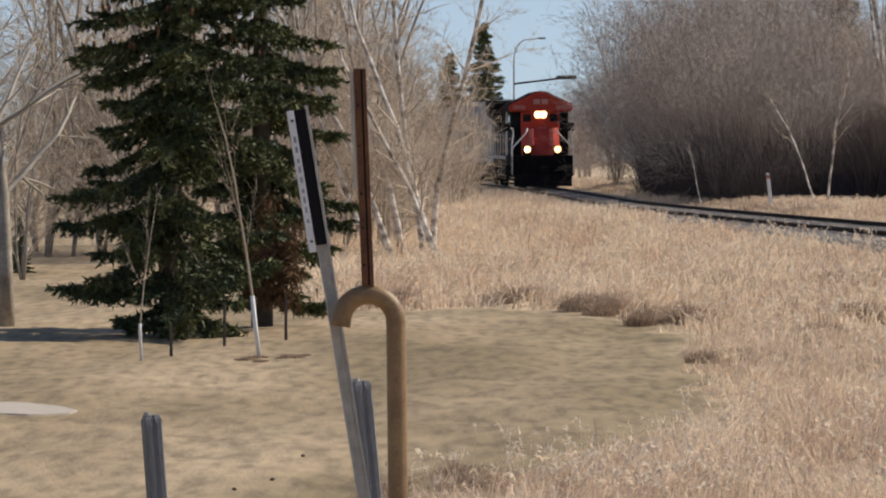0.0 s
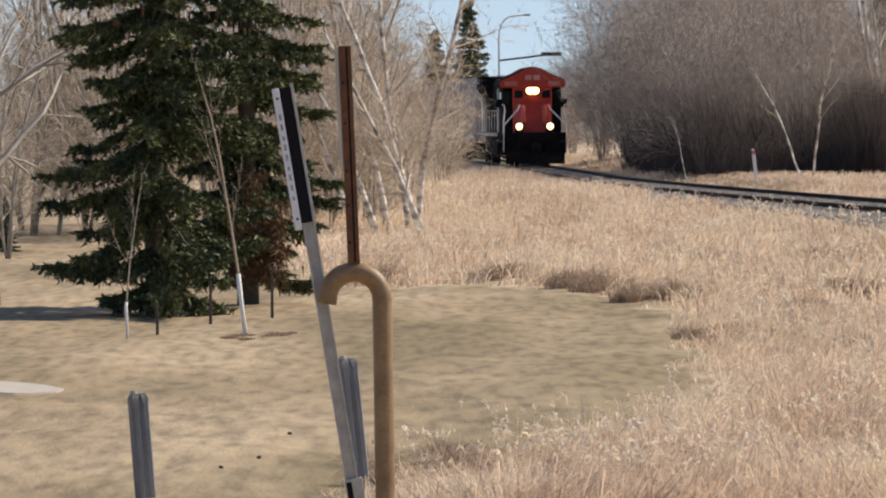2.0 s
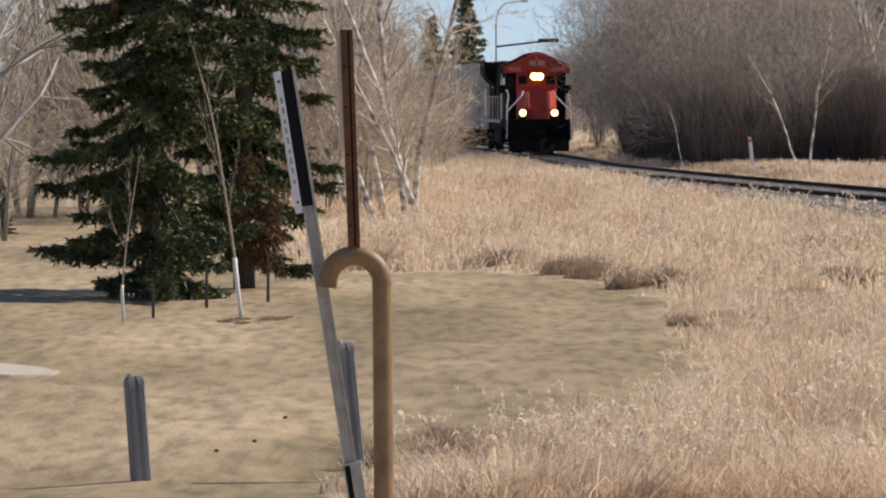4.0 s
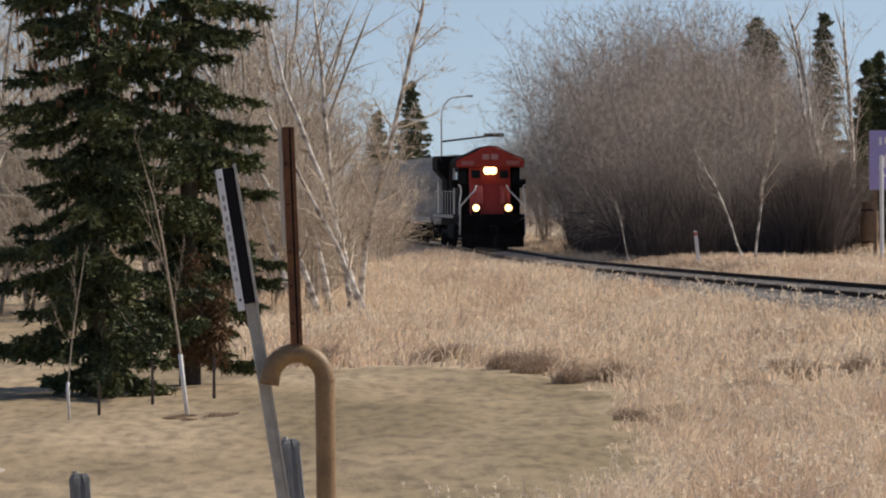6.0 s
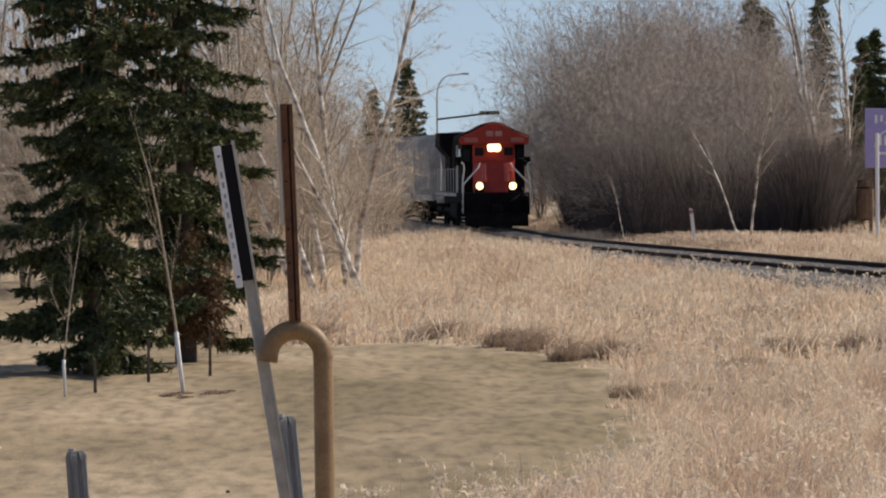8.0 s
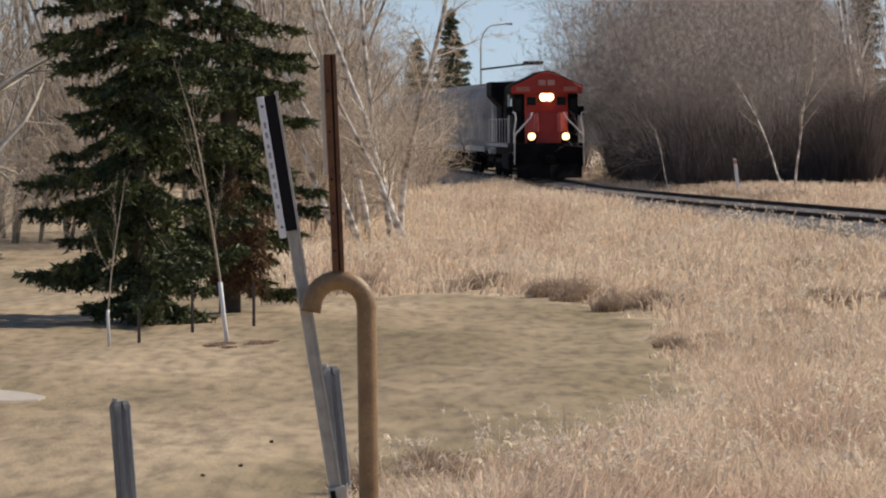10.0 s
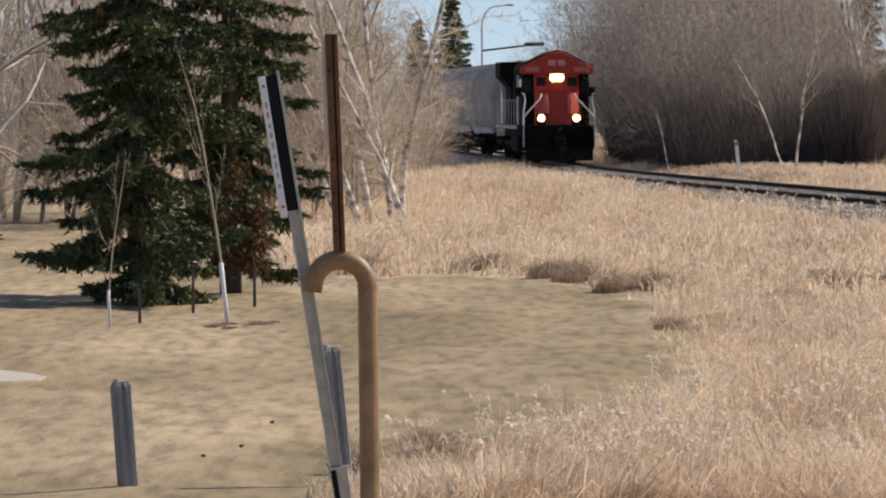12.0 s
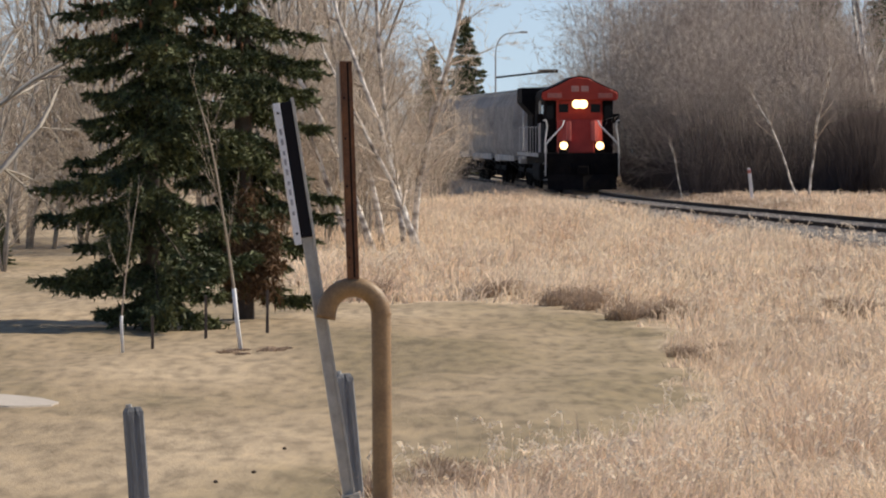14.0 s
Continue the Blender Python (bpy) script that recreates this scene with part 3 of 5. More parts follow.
def build_hopper():
    root = thing("hopper_car", pose(0, 0, 0), "grey covered grain hopper car with ribbed sides", "hopper car", "hopper cars")
    bm = bmesh.new()
    prof = [(-1.25, 1.2), (1.25, 1.2), (1.5, 1.7), (1.56, 2.7), (1.5, 3.7), (1.15, 4.25), (0.5, 4.42), (-0.5, 4.42), (-1.15, 4.25), (-1.5, 3.7), (-1.56, 2.7), (-1.5, 1.7)]
    prism(bm, prof, 1.6, 16.4)
    part("body", bm, M["hopper"], root, "grey cylindrical hopper body")
    for k in range(12):
        bm = bmesh.new()
        y = 1.7 + k * 1.325
        A = [(x * 1.035, z if z < 4 else z + 0.03) for x, z in prof]
        prism(bm, A, y, y + 0.1)
        part("rib", bm, M["hopper"], root)
    for y0, y1 in ((0.4, 1.7), (16.3, 17.6)):
        bm = bmesh.new()
        box(bm, -1.3, 1.3, y0, y1, 1.05, 1.3, 0.03)
        for s in (-1.2, 1.2):
            yo = y0 if y0 < 5 else y1
            tube(bm, [(s, yo, 1.2), (s * 0.9, (y0 + y1) / 2 + (0.6 if y0 < 5 else -0.6), 4.2)], 0.05, 6)
        part("end_platform", bm, M["hopper"], root)
    for y in (4.2, 9.0, 13.8):
        bm = bmesh.new()
        low = [(-0.4, y - 0.5), (0.4, y - 0.5), (0.4, y + 0.5), (-0.4, y + 0.5)]
        A = [bm.verts.new((x, v, 0.55)) for x, v in low]
        B = [bm.verts.new((x * 3, y + (v - y) * 3.4, 1.25)) for x, v in low]
        bm.faces.new(A[::-1]), bm.faces.new(B)
        for k in range(4):
            bm.faces.new((A[k], A[(k + 1) % 4], B[(k + 1) % 4], B[k]))
        part("discharge_chute", bm, M["dark"], root)
    bm = bmesh.new()
    box(bm, -0.35, 0.35, 0.9, 17.1, 4.5, 4.56)
    for k in range(10):
        box(bm, -0.3, 0.3, 1.7 + 1.6 * k, 1.76 + 1.6 * k, 4.4, 4.5)
    part("running_board", bm, M["walkway"], root, "pale roof walkway")
    bm = bmesh.new()
    box(bm, -1.52, -1.44, 1.6, 16.4, 1.15, 1.4)
    box(bm, 1.44, 1.52, 1.6, 16.4, 1.15, 1.4)
    part("side_sill", bm, M["hopper"], root)
    truck(root, 2.2, (1.3, 3.1))
    truck(root, 15.8, (14.9, 16.7))
    return root


# ---------------------------------------------------------------- near posts
def build_near_posts():
    ux = 0.019
    root = thing("vent_pipe", pose(-0.182, 14.8, land(-0.17, 14.8)), "tan painted steel vent pipe with a hooked top", "vent pipe")
    g = float(land(-0.17, 14.8))
    bm = bmesh.new()
    top = 1.222 - g
    pts = [(0.012 * (1 - k / 8), 0, -0.3 + (top + 0.3) * k / 8) for k in range(9)]
    arc = [(-0.081 + 0.081 * math.cos(a), 0, top + 0.081 * math.sin(a)) for a in np.linspace(0, math.pi, 15)[1:]]
    tube(bm, pts + arc + [(-0.164, 0, top - 0.012)], 0.0295, 20)
    part("pipe", bm, M["pipe"], root, smooth=True)
    bm = bmesh.new()
    tube(bm, [(0, 0, top - 0.004), (0, 0, top + 0.004)], 0.031, 20)
    part("weld_seam", bm, M["pipe"], root)
    bm = bmesh.new()
    tube(bm, [(-0.075, 0, top + 0.1), (-0.082, 0, top + 0.116)], [0.019, 0.012], 10)
    part("weld_bead", bm, mat("weld_bead", (0.42, 0.30, 0.18), 0.7), root)
    # rusted angle iron standing on the hook
    bm = bmesh.new()
    prof = [(-0.018, -0.018), (0.018, -0.018), (0.018, -0.013), (-0.012, -0.013), (-0.012, 0.018), (-0.018, 0.018)]
    A, B = [], []
    for z, X, out in ((top + 0.105, -0.082, A), (1.968 - g, -0.104, B)):
        for x, y in prof:
            out.append(bm.verts.new((X + x, y, z)))
    bm.faces.new(A[::-1]), bm.faces.new(B)
    for k in range(6):
        bm.faces.new((A[k], A[(k + 1) % 6], B[(k + 1) % 6], B[k]))
    bar = part("angle_iron", bm, M["rust"], root, "rusted steel angle iron")
    # narrow pale strip along the iron's upper left edge
    bm = bmesh.new()
    tube(bm, [(-0.1165, -0.012, 1.615 - g), (-0.1280, -0.012, 1.962 - g)], 0.0062, 6)
    part("bare_edge", bm, M["limb"], bar, "pale strip along the edge")
    # thin dark bar laid on the iron for the shade in its groove
    bm = bmesh.new()
    tube(bm, [(-0.078, -0.0175, top + 0.11), (-0.099, -0.0175, 1.964 - g)], 0.003, 5)
    part("groove", bm, M["dark"], bar)
    for k, z in enumerate((1.39, 1.50, 1.6, 1.74, 1.86)):
        bm = bmesh.new()
        x = -0.082 - 0.022 * (z - 1.33) / 0.64 - 0.009
        tube(bm, [(x, -0.021, z - g), (x, -0.016, z - g)], 0.0035, 8)
        part("bolt_hole", bm, M["sign_black"], bar)

    # leaning marker: galvanised channel with a narrow black and white board
    lean = Matrix.Translation((-0.341, 14.86, 1.084)) @ Matrix.Rotation(radians(-9.0), 4, "Y")
    root = thing("marker_post", pose(-0.331 + 0.158 * 1.09, 14.86, land(-0.2, 14.86)), "leaning galvanised marker post with a black-edged white board", "marker post")
    inv = root.matrix_world.inverted() @ lean @ Matrix.Rotation(radians(4), 4, "Z")

    def on(bm):
        bmesh.ops.transform(bm, matrix=inv, verts=bm.verts)
        return bm
    bm = bmesh.new()
    prism(bm, [(-0.019, -1.25), (0.019, -1.25), (0.019, 0.42), (-0.019, 0.42)], -0.004, 0.0)
    for s in (-1, 1):
        prism(bm, [(s * 0.016 - 0.003, -1.25), (s * 0.016 + 0.003, -1.25), (s * 0.016 + 0.003, 0.42), (s * 0.016 - 0.003, 0.42)], -0.018, -0.004)
    part("channel", on(bm), M["galv"], root, "grey galvanised channel")
    bm = bmesh.new()
    box(bm, -0.022, 0.030, -0.024, 0.012, -1.2, -0.40, 0.002)
    part("base_sleeve", on(bm), M["galv"], root)
    # black bar on the closed sleeve, for the shade inside its slot
    bm = bmesh.new()
    box(bm, -0.019, -0.003, -0.027, -0.023, -1.2, -0.408, 0.001)
    part("sleeve_slot", on(bm), M["sign_black"], root, "black bar for the shade in the sleeve's slot")
    bm = bmesh.new()
    box(bm, -0.0225, 0.013, -0.022, 0.026, 0.37, 0.775, 0.004)
    part("board_edge", on(bm), M["sign_black"], root, "black board edge")
    bm = bmesh.new()
    box(bm, -0.042, -0.0222, -0.028, 0.03, 0.352, 0.775, 0.002)
    face = part("board_face", on(bm), M["sign_white"], root, "white board face")
    bm = bmesh.new()
    box(bm, 0.0128, 0.021, -0.024, 0.03, 0.36, 0.785, 0.001)
    part("board_back", on(bm), M["galv"], root)
    for z in (0.385, 0.745):
        bm = bmesh.new()
        tube(bm, [(-0.032, -0.031, z), (-0.032, -0.027, z)], 0.004, 8)
        part("bolt", on(bm), M["sign_black"], root)
    # unreadable lettering as bars
    for k in range(9):
        bm = bmesh.new()
        z = 0.44 + 0.03 * k
        box(bm, -0.036, -0.029, -0.0295, -0.0278, z, z + (0.018 if k % 3 else 0.012))
        part("lettering_bar", on(bm), M["ink"], root)


build_near_posts()


def build_guard_post(x, y, length, lean, m_extra=0):
    z = float(land(x, y))
    root = thing("guard_post", pose(x, y, z - 0.05, 0, -lean, 0), "weathered grey square wooden guard post with chamfered top", "post", "grey guard posts")
    bm = bmesh.new()
    w = 0.07
    prof = [(-w, -w), (-0.012, -w), (0.0, -w + 0.02), (0.012, -w), (w, -w), (w, w), (-w, w)]
    rings = []
    for zz, k in ((-0.25, 1), (length - 0.05, 1), (length - 0.012, 0.93), (length + 0.02, 0.7)):
        rings.append([bm.verts.new((px * k, py * k, zz)) for px, py in prof])
    for A, B in zip(rings, rings[1:]):
        for k in range(7):
            bm.faces.new((A[k], A[(k + 1) % 7], B[(k + 1) % 7], B[k]))
    bm.faces.new(rings[-1])
    bm.faces.new(rings[0][::-1])
    bmesh.ops.bevel(bm, geom=[e for e in bm.edges if abs((e.verts[0].co - e.verts[1].co).z) > 0.5], offset=0.012, segments=1, affect="EDGES")
    bmesh.ops.transform(bm, matrix=Matrix.Rotation(radians(20), 4, "Z"), verts=bm.verts)
    body = part("timber", bm, M["grey_wood"], root)
    bm = bmesh.new()
    tube(bm, [(-0.03, -0.02, length + 0.015), (-0.03, -0.02, length + 0.045)], 0.025, 8)
    part("bolt_head", bm, M["galv"], root)


build_guard_post(-2.41, 40.0, 0.87, 4.0)
build_guard_post(-0.695, 40.0, 1.15, 5.3)


# ---------------------------------------------------------------- plants
def tubes(P0, P1, R0, R1, sides=3):
    """Straight tapered sticks, joined: vertices and faces."""
    P0, P1, R0, R1 = (np.asarray(v, float) for v in (P0, P1, R0, R1))
    d = P1 - P0
    d /= np.maximum(np.linalg.norm(d, axis=1, keepdims=True), 1e-9)
    ref = np.where(np.abs(d[:, 2:3]) > 0.9, np.array([[1.0, 0, 0]]), np.array([[0, 0, 1.0]]))
    a = np.cross(d, ref)
    a /= np.linalg.norm(a, axis=1, keepdims=True)
    b = np.cross(d, a)
    ang = 2 * np.pi * np.arange(sides) / sides
    ring = a[:, None] * np.cos(ang)[None, :, None] + b[:, None] * np.sin(ang)[None, :, None]
    V = np.concatenate([P0[:, None] + ring * R0[:, None, None], P1[:, None] + ring * R1[:, None, None]], 1)
    n = len(P0)
    k = np.arange(sides)
    q = np.column_stack([k, (k + 1) % sides, (k + 1) % sides + sides, k + sides])
    F = (q[None] + 2 * sides * np.arange(n)[:, None, None]).reshape(-1, 4)
    return V.reshape(-1, 3), F


def bare_tree(seed, height, lean=(0, 0), stems=1, fork=0.35, spread_deg=38, gather=0.16, levels=3, density=1.0, thick=0.011, twig_r=0.006, splay=0.0, slim=(0.4, 0.6), wobble=1.0, limb=0.42):
    """Leafless tree: (trunk sticks, twig sticks), each a list of (p0, p1, r0, r1)."""
    rng = random.Random(seed)
    trunk, twigs = [], []

    def grow(p, d, length, r, level):
        n = 2 if level == levels else max(3, min(9, int(length / (0.5 if level < 2 else 0.4))))
        step = length / n
        for i in range(n):
            wander = (0.15 if stems > 3 and level == 0 else 0.07 + 0.04 * level) * wobble
            d = (d + Vector((rng.gauss(0, wander), rng.gauss(0, wander), gather * (0.35 if level else 0.05) + rng.gauss(0, 0.05)))).normalized()
            q = p + d * step
            r1 = max(r * (1 - 0.82 * (i + 1) / n) if i == n - 1 else r * (1 - 0.11 * (9 / n) * 0.72), twig_r * 0.5)
            r1 = 0.0 if level == levels and i == n - 1 else r1
            (trunk if level == 0 else twigs).append((tuple(p), tuple(q), r, r1))
            t = (i + 1) / n
            if level < levels and t > (fork if level == 0 else 0.12):
                for _ in range(max(0, int(rng.gauss((2.2 if level == 0 else 1.9) * density, 0.7)))):
                    side = d.orthogonal().normalized()
                    side.rotate(Matrix.Rotation(rng.uniform(0, 2 * math.pi), 3, d))
                    ang = radians(rng.gauss(spread_deg, 10))
                    child = (d * math.cos(ang) + side * math.sin(ang)).normalized()
                    ln = (height * (limb - 0.64 * limb * t) if level == 0 else length * (0.62 - 0.25 * t)) * rng.uniform(0.6, 1.2)
                    if ln > 0.18:
                        grow(q, child, ln, max(r1 * rng.uniform(*slim), twig_r), level + 1)
            p, r = q, r1
    for s in range(stems):
        a = rng.uniform(0, 2 * math.pi)
        k = splay * rng.uniform(0.3, 1.0) if stems > 1 else 0
        base = Vector((0.25 * splay * math.cos(a) * rng.random(), 0.25 * splay * math.sin(a) * rng.random(), -0.15)) if stems > 1 else Vector((0, 0, -0.15))
        d = Vector((lean[0] + k * math.cos(a), lean[1] + k * math.sin(a), 1)).normalized()
        h = height * (rng.uniform(0.6, 1.0) if stems > 1 else 1)
        grow(base, d, h, thick * h, 0)
    return trunk, twigs


def stick_mesh(name, sticks, material, sides):
    whole, tips = [s for s in sticks if s[3] > 0], [s for s in sticks if s[3] <= 0]
    V, F = tubes(*(np.array([s[k] for s in whole]) for k in range(4)), sides)
    faces = [F]
    if tips:
        W, _ = tubes(*(np.array([s[k] for s in tips]) for k in range(4)), 3)
        W = W.reshape(-1, 6, 3)[:, :4]
        faces.append((np.array([[0, 1, 3], [1, 2, 3], [2, 0, 3]])[None] + 4 * np.arange(len(W))[:, None, None]).reshape(-1, 3) + len(V))
        V = np.concatenate([V, W.reshape(-1, 3)])
    return mesh_of(name, V, faces, True, [material])


def stem_parts(name, sticks, material, sides, parent):
    """Each unbroken run of sticks becomes one continuous stem."""
    runs = []
    for s in sticks:
        if runs and runs[-1][-1][1] == s[0]:
            runs[-1].append(s)
        else:
            runs.append([s])
    for run in runs:
        bm = bmesh.new()
        tube(bm, [run[0][0]] + [s[1] for s in run], [run[0][2]] + [max(s[3], 0.003) for s in run], sides)
        part(name, bm, material, parent, smooth=True)


def make_tree(name, m, label, category, group, bark, twig, **kw):
    root = thing(name, m, label, category, group)
    trunk, twigs = bare_tree(**kw)
    stem_parts("trunk" if kw.get("stems", 1) == 1 else "stem", trunk, bark, 7 if kw.get("stems", 1) == 1 else 5, root)
    part_mesh("crown", stick_mesh("crown", twigs, twig, 3), root)
    return root


def on_land(x, y, rz=0.0, dz=0.0):
    return pose(x, y, float(land(x, y)) + dz, 0, 0, rz)


def place(root, x, y, rz, scale=1.0):
    ob = copy_thing(root, on_land(x, y, rz))
    ob.scale = (scale, scale, scale * 1.0)
    return ob


def spruce_meshes(seed, height, radius, whorls, needles=15, needle=0.085, power=0.75, low=0.03, boughs=(5, 8), sprays=2, sag=0.95, skirt=0.0):
    """Trunk mesh and needle-crown mesh of a spruce; boughs droop and turn up at the tips."""
    rng = np.random.default_rng(seed)
    zs, sticks, T0, TD, TL = [], [], [], [], []
    for w in range(whorls):
        u = low + (1 - low) * (w + 0.3 * rng.random()) / whorls
        z = u * height
        for k in range(int(rng.integers(*boughs))):
            a = rng.uniform(0, 2 * np.pi)
            L = radius * (1 - u) ** power * rng.uniform(0.55, 1.15) + 0.12 * min(1.0, 4 * (1 - u))
            if skirt:
                L *= min(1.0, 0.62 + 0.38 * (u - low) / skirt)
            n = max(4, int(L / 0.16))
            out = np.array([np.cos(a), np.sin(a), 0])
            s = np.linspace(0, 1, n + 1)
            droop = (1.0 - 0.95 * u) * sag
            zz = z - L * (droop * s * 1.15 - droop * 0.45 * s ** 3)
            pts = out[None] * (s * L)[:, None]
            pts[:, 2] = zz
            wob = np.cumsum(rng.normal(0, 0.02, (n + 1, 3)), 0)
            pts += wob
            r = 0.018 * (1 - 0.85 * s) * (0.5 + L / radius)
            for i in range(n):
                sticks.append((pts[i], pts[i + 1], r[i], r[i + 1]))
            side = np.array([-out[1], out[0], 0])
            for i in range(1, n + 1):
                if s[i] < 0.1:
                    continue
                d = pts[i] - pts[i - 1]
                d /= np.linalg.norm(d)
                reach = L * 0.27 * (1.2 - s[i]) + 0.12 * min(1.0, 4 * (1 - u) + 0.1)
                for sg in (-1, 1):
                    for _ in range(sprays):
                        td = d * rng.uniform(0.5, 1.0) + side * sg * rng.uniform(0.5, 1.0) + np.array([0, 0, rng.uniform(-1.1, 0.05)])
                        T0.append(pts[i] - d * rng.uniform(0, 0.15))
                        TD.append(td / np.linalg.norm(td))
                        TL.append(reach * rng.uniform(0.55, 1.1))
                T0.append(pts[i]), TD.append(d + np.array([0, 0, -0.15])), TL.append(0.2)
    T0, TD, TL = np.array(T0), np.array(TD), np.array(TL)
    n = len(T0)
    u = rng.random((n, needles))
    base = T0[:, None] + TD[:, None] * (u * TL[:, None])[..., None]
    base[..., 2] -= 0.12 * (u ** 2) * TL[:, None]
    dirn = TD[:, None] * 0.75 + rng.normal(0, 0.55, (n, needles, 3))
    dirn /= np.linalg.norm(dirn, axis=2, keepdims=True)
    wid = np.cross(dirn, rng.normal(0, 1, (n, needles, 3)))
    wid /= np.linalg.norm(wid, axis=2, keepdims=True)
    ln = needle * rng.uniform(0.6, 1.3, (n, needles, 1))
    V = np.stack([base - wid * ln * 0.24, base + wid * ln * 0.24, base + dirn * ln * 1.2], 2).reshape(-1, 3)
    F = np.arange(len(V)).reshape(-1, 3)
    crown = mesh_of("crown", V, [F], False, [M["needle"]])
    # trunk and boughs
    zz = np.linspace(-0.1, height, 24)
    tr = [((0, 0, zz[i]), (0, 0, zz[i + 1]), 0.0125 * (height - zz[i]) + 0.01, 0.0125 * (height - zz[i + 1]) + 0.01) for i in range(23)]
    trunk = stick_mesh("trunk", tr, M["spruce_bark"], 9)
    limbs = stick_mesh("bough_wood", sticks, M["spruce_bark"], 3)
    return trunk, crown, limbs


def make_spruce(m, label, group="", **kw):
    root = thing("spruce_tree", m, label, "spruce tree", group)
    for name, me in zip(("trunk", "crown", "bough_wood"), spruce_meshes(**kw)):
        part_mesh(name, me, root)
    return root


# large spruces on the lawn
BIG = dict(whorls=28, boughs=(6, 10), sprays=3, needles=20, needle=0.085, low=0.05, sag=0.66, skirt=0.09)
SPRUCES = [make_spruce(on_land(-4.42, 76.0), "large dark green spruce with drooping boughs on the lawn", seed=11, height=12.0, radius=1.92, power=0.68, **BIG),
           make_spruce(on_land(-3.15, 79.2, 70), "large dark green spruce standing close behind another", seed=23, height=13.5, radius=1.36, power=0.42, **BIG)]


def build_cones(parent, seed, n, z0, z1, radius):
    """Hanging spindle cones near the bough tips."""
    r = np.random.default_rng(seed)
    a, z = r.uniform(0, 2 * np.pi, n), z0 + (z1 - z0) * r.random(n)
    d = radius * (1 - z / 12.5) ** 0.7 * r.uniform(0.55, 1.0, n)
    top = np.stack([d * np.cos(a), d * np.sin(a), z], 1)
    mid, end = top - np.array([0, 0, 0.05]), top - np.array([0, 0, 0.13])
    V1, F1 = tubes(top, mid, np.full(n, 0.012), np.full(n, 0.026), 6)
    V2, F2 = tubes(mid, end, np.full(n, 0.026), np.full(n, 0.008), 6)
    tagged(part_mesh("cone_cluster", mesh_of("cone_cluster", np.concatenate([V1, V2]), [np.concatenate([F1, F2 + len(V1)])], True, [M["cone"]]), parent), "clusters of brown hanging cones", kind="stuff")


build_cones(SPRUCES[0], 41, 330, 4.3, 10.5, 2.0)
build_cones(SPRUCES[1], 42, 90, 5.4, 11.5, 1.35)


def build_dead_bough(parent):
    """Rust-brown dead foliage low on the tree's sunny side."""
    r = np.random.default_rng(61)
    n = 5200
    k = r.integers(0, 40, n)
    c = r.normal(0, 1, (40, 3)) * np.array([0.24, 0.12, 0.36]) + np.array([0.28, -1.5, 0.95])
    p = c[k] + r.normal(0, 0.09, (n, 3))
    q = p + r.normal(0, 0.05, (n, 3)) + np.array([0, 0, -0.05])
    w = r.normal(0, 0.009, (n, 3))
    V = np.stack([p - w, p + w, q], 1).reshape(-1, 3)
    V = V @ np.array(Matrix.Rotation(radians(70), 3, "Z"))
    part_mesh("dead_foliage", mesh_of("dead_foliage", V, [np.arange(len(V)).reshape(-1, 3)], False, [M["dead_needle"]]), parent, "rust-brown dead foliage")


build_dead_bough(SPRUCES[1])

# distant spruces
FAR_SPRUCE = make_spruce(on_land(1.43, 318.0), "distant dark spruce behind the bare trees", "distant spruces", seed=5, height=10.3, radius=2.9, whorls=30, boughs=(7, 10), needles=9, needle=0.17, power=1.0, sprays=2, sag=0.7)
SLIM_SPRUCE = make_spruce(on_land(22.4, 258.0), "slim dark distant spruce behind a pale bare birch", "distant spruces", seed=8, height=11.9, radius=1.0, whorls=34, boughs=(6, 9), needles=9, needle=0.18, power=0.6, sprays=2, sag=0.7)
for x, y, rz, k in ((18.75, 256, 40, 1.15), (19.75, 260, 200, 1.10), (24.4, 256, 90, 0.92), (25.6, 262, 10, 0.98), (26.4, 256, 300, 0.9), (14.9, 280, 120, 1.06), (17.4, 282, 77, 1.04), (23.6, 250, 150, 0.76),
                    (-0.7, 310, 30, 0.8), (-10.2, 116, 12, 0.13), (19.3, 214, 25, 0.40), (20.2, 216, 130, 0.46), (20.9, 213, 60, 0.42)):
    place(FAR_SPRUCE, x, y, rz, k)

# white-stemmed clump at the meadow's edge
CLUMP = [(-0.45, 123, (-0.24, 0), 6.5, 0), (-0.95, 126, (-0.16, 0.03), 8.5, 1), (-1.5, 128, (-0.10, 0.0), 9.0, 2), (-1.65, 125, (-0.22, 0.05), 8.0, 3), (-0.75, 129, (-0.05, 0), 9.2, 4),
         (-2.2, 127, (-0.30, 0), 8.0, 5), (-0.6, 124.4, (-0.30, 0), 8.4, 6), (-0.9, 132, (-0.05, 0), 3.8, 7)]
for x, y, lean, h, sd in CLUMP:
    make_tree("birch_tree", on_land(x, y), "leaning bare birch with a pale trunk in dry grass", "birch tree", "birch clump", M["birch"], M["twig"],
              seed=100 + sd, height=h, lean=lean, fork=0.2, spread_deg=48, levels=3, density=2.0, thick=0.0105, twig_r=0.005, gather=0.08, slim=(0.3, 0.45), limb=0.27)

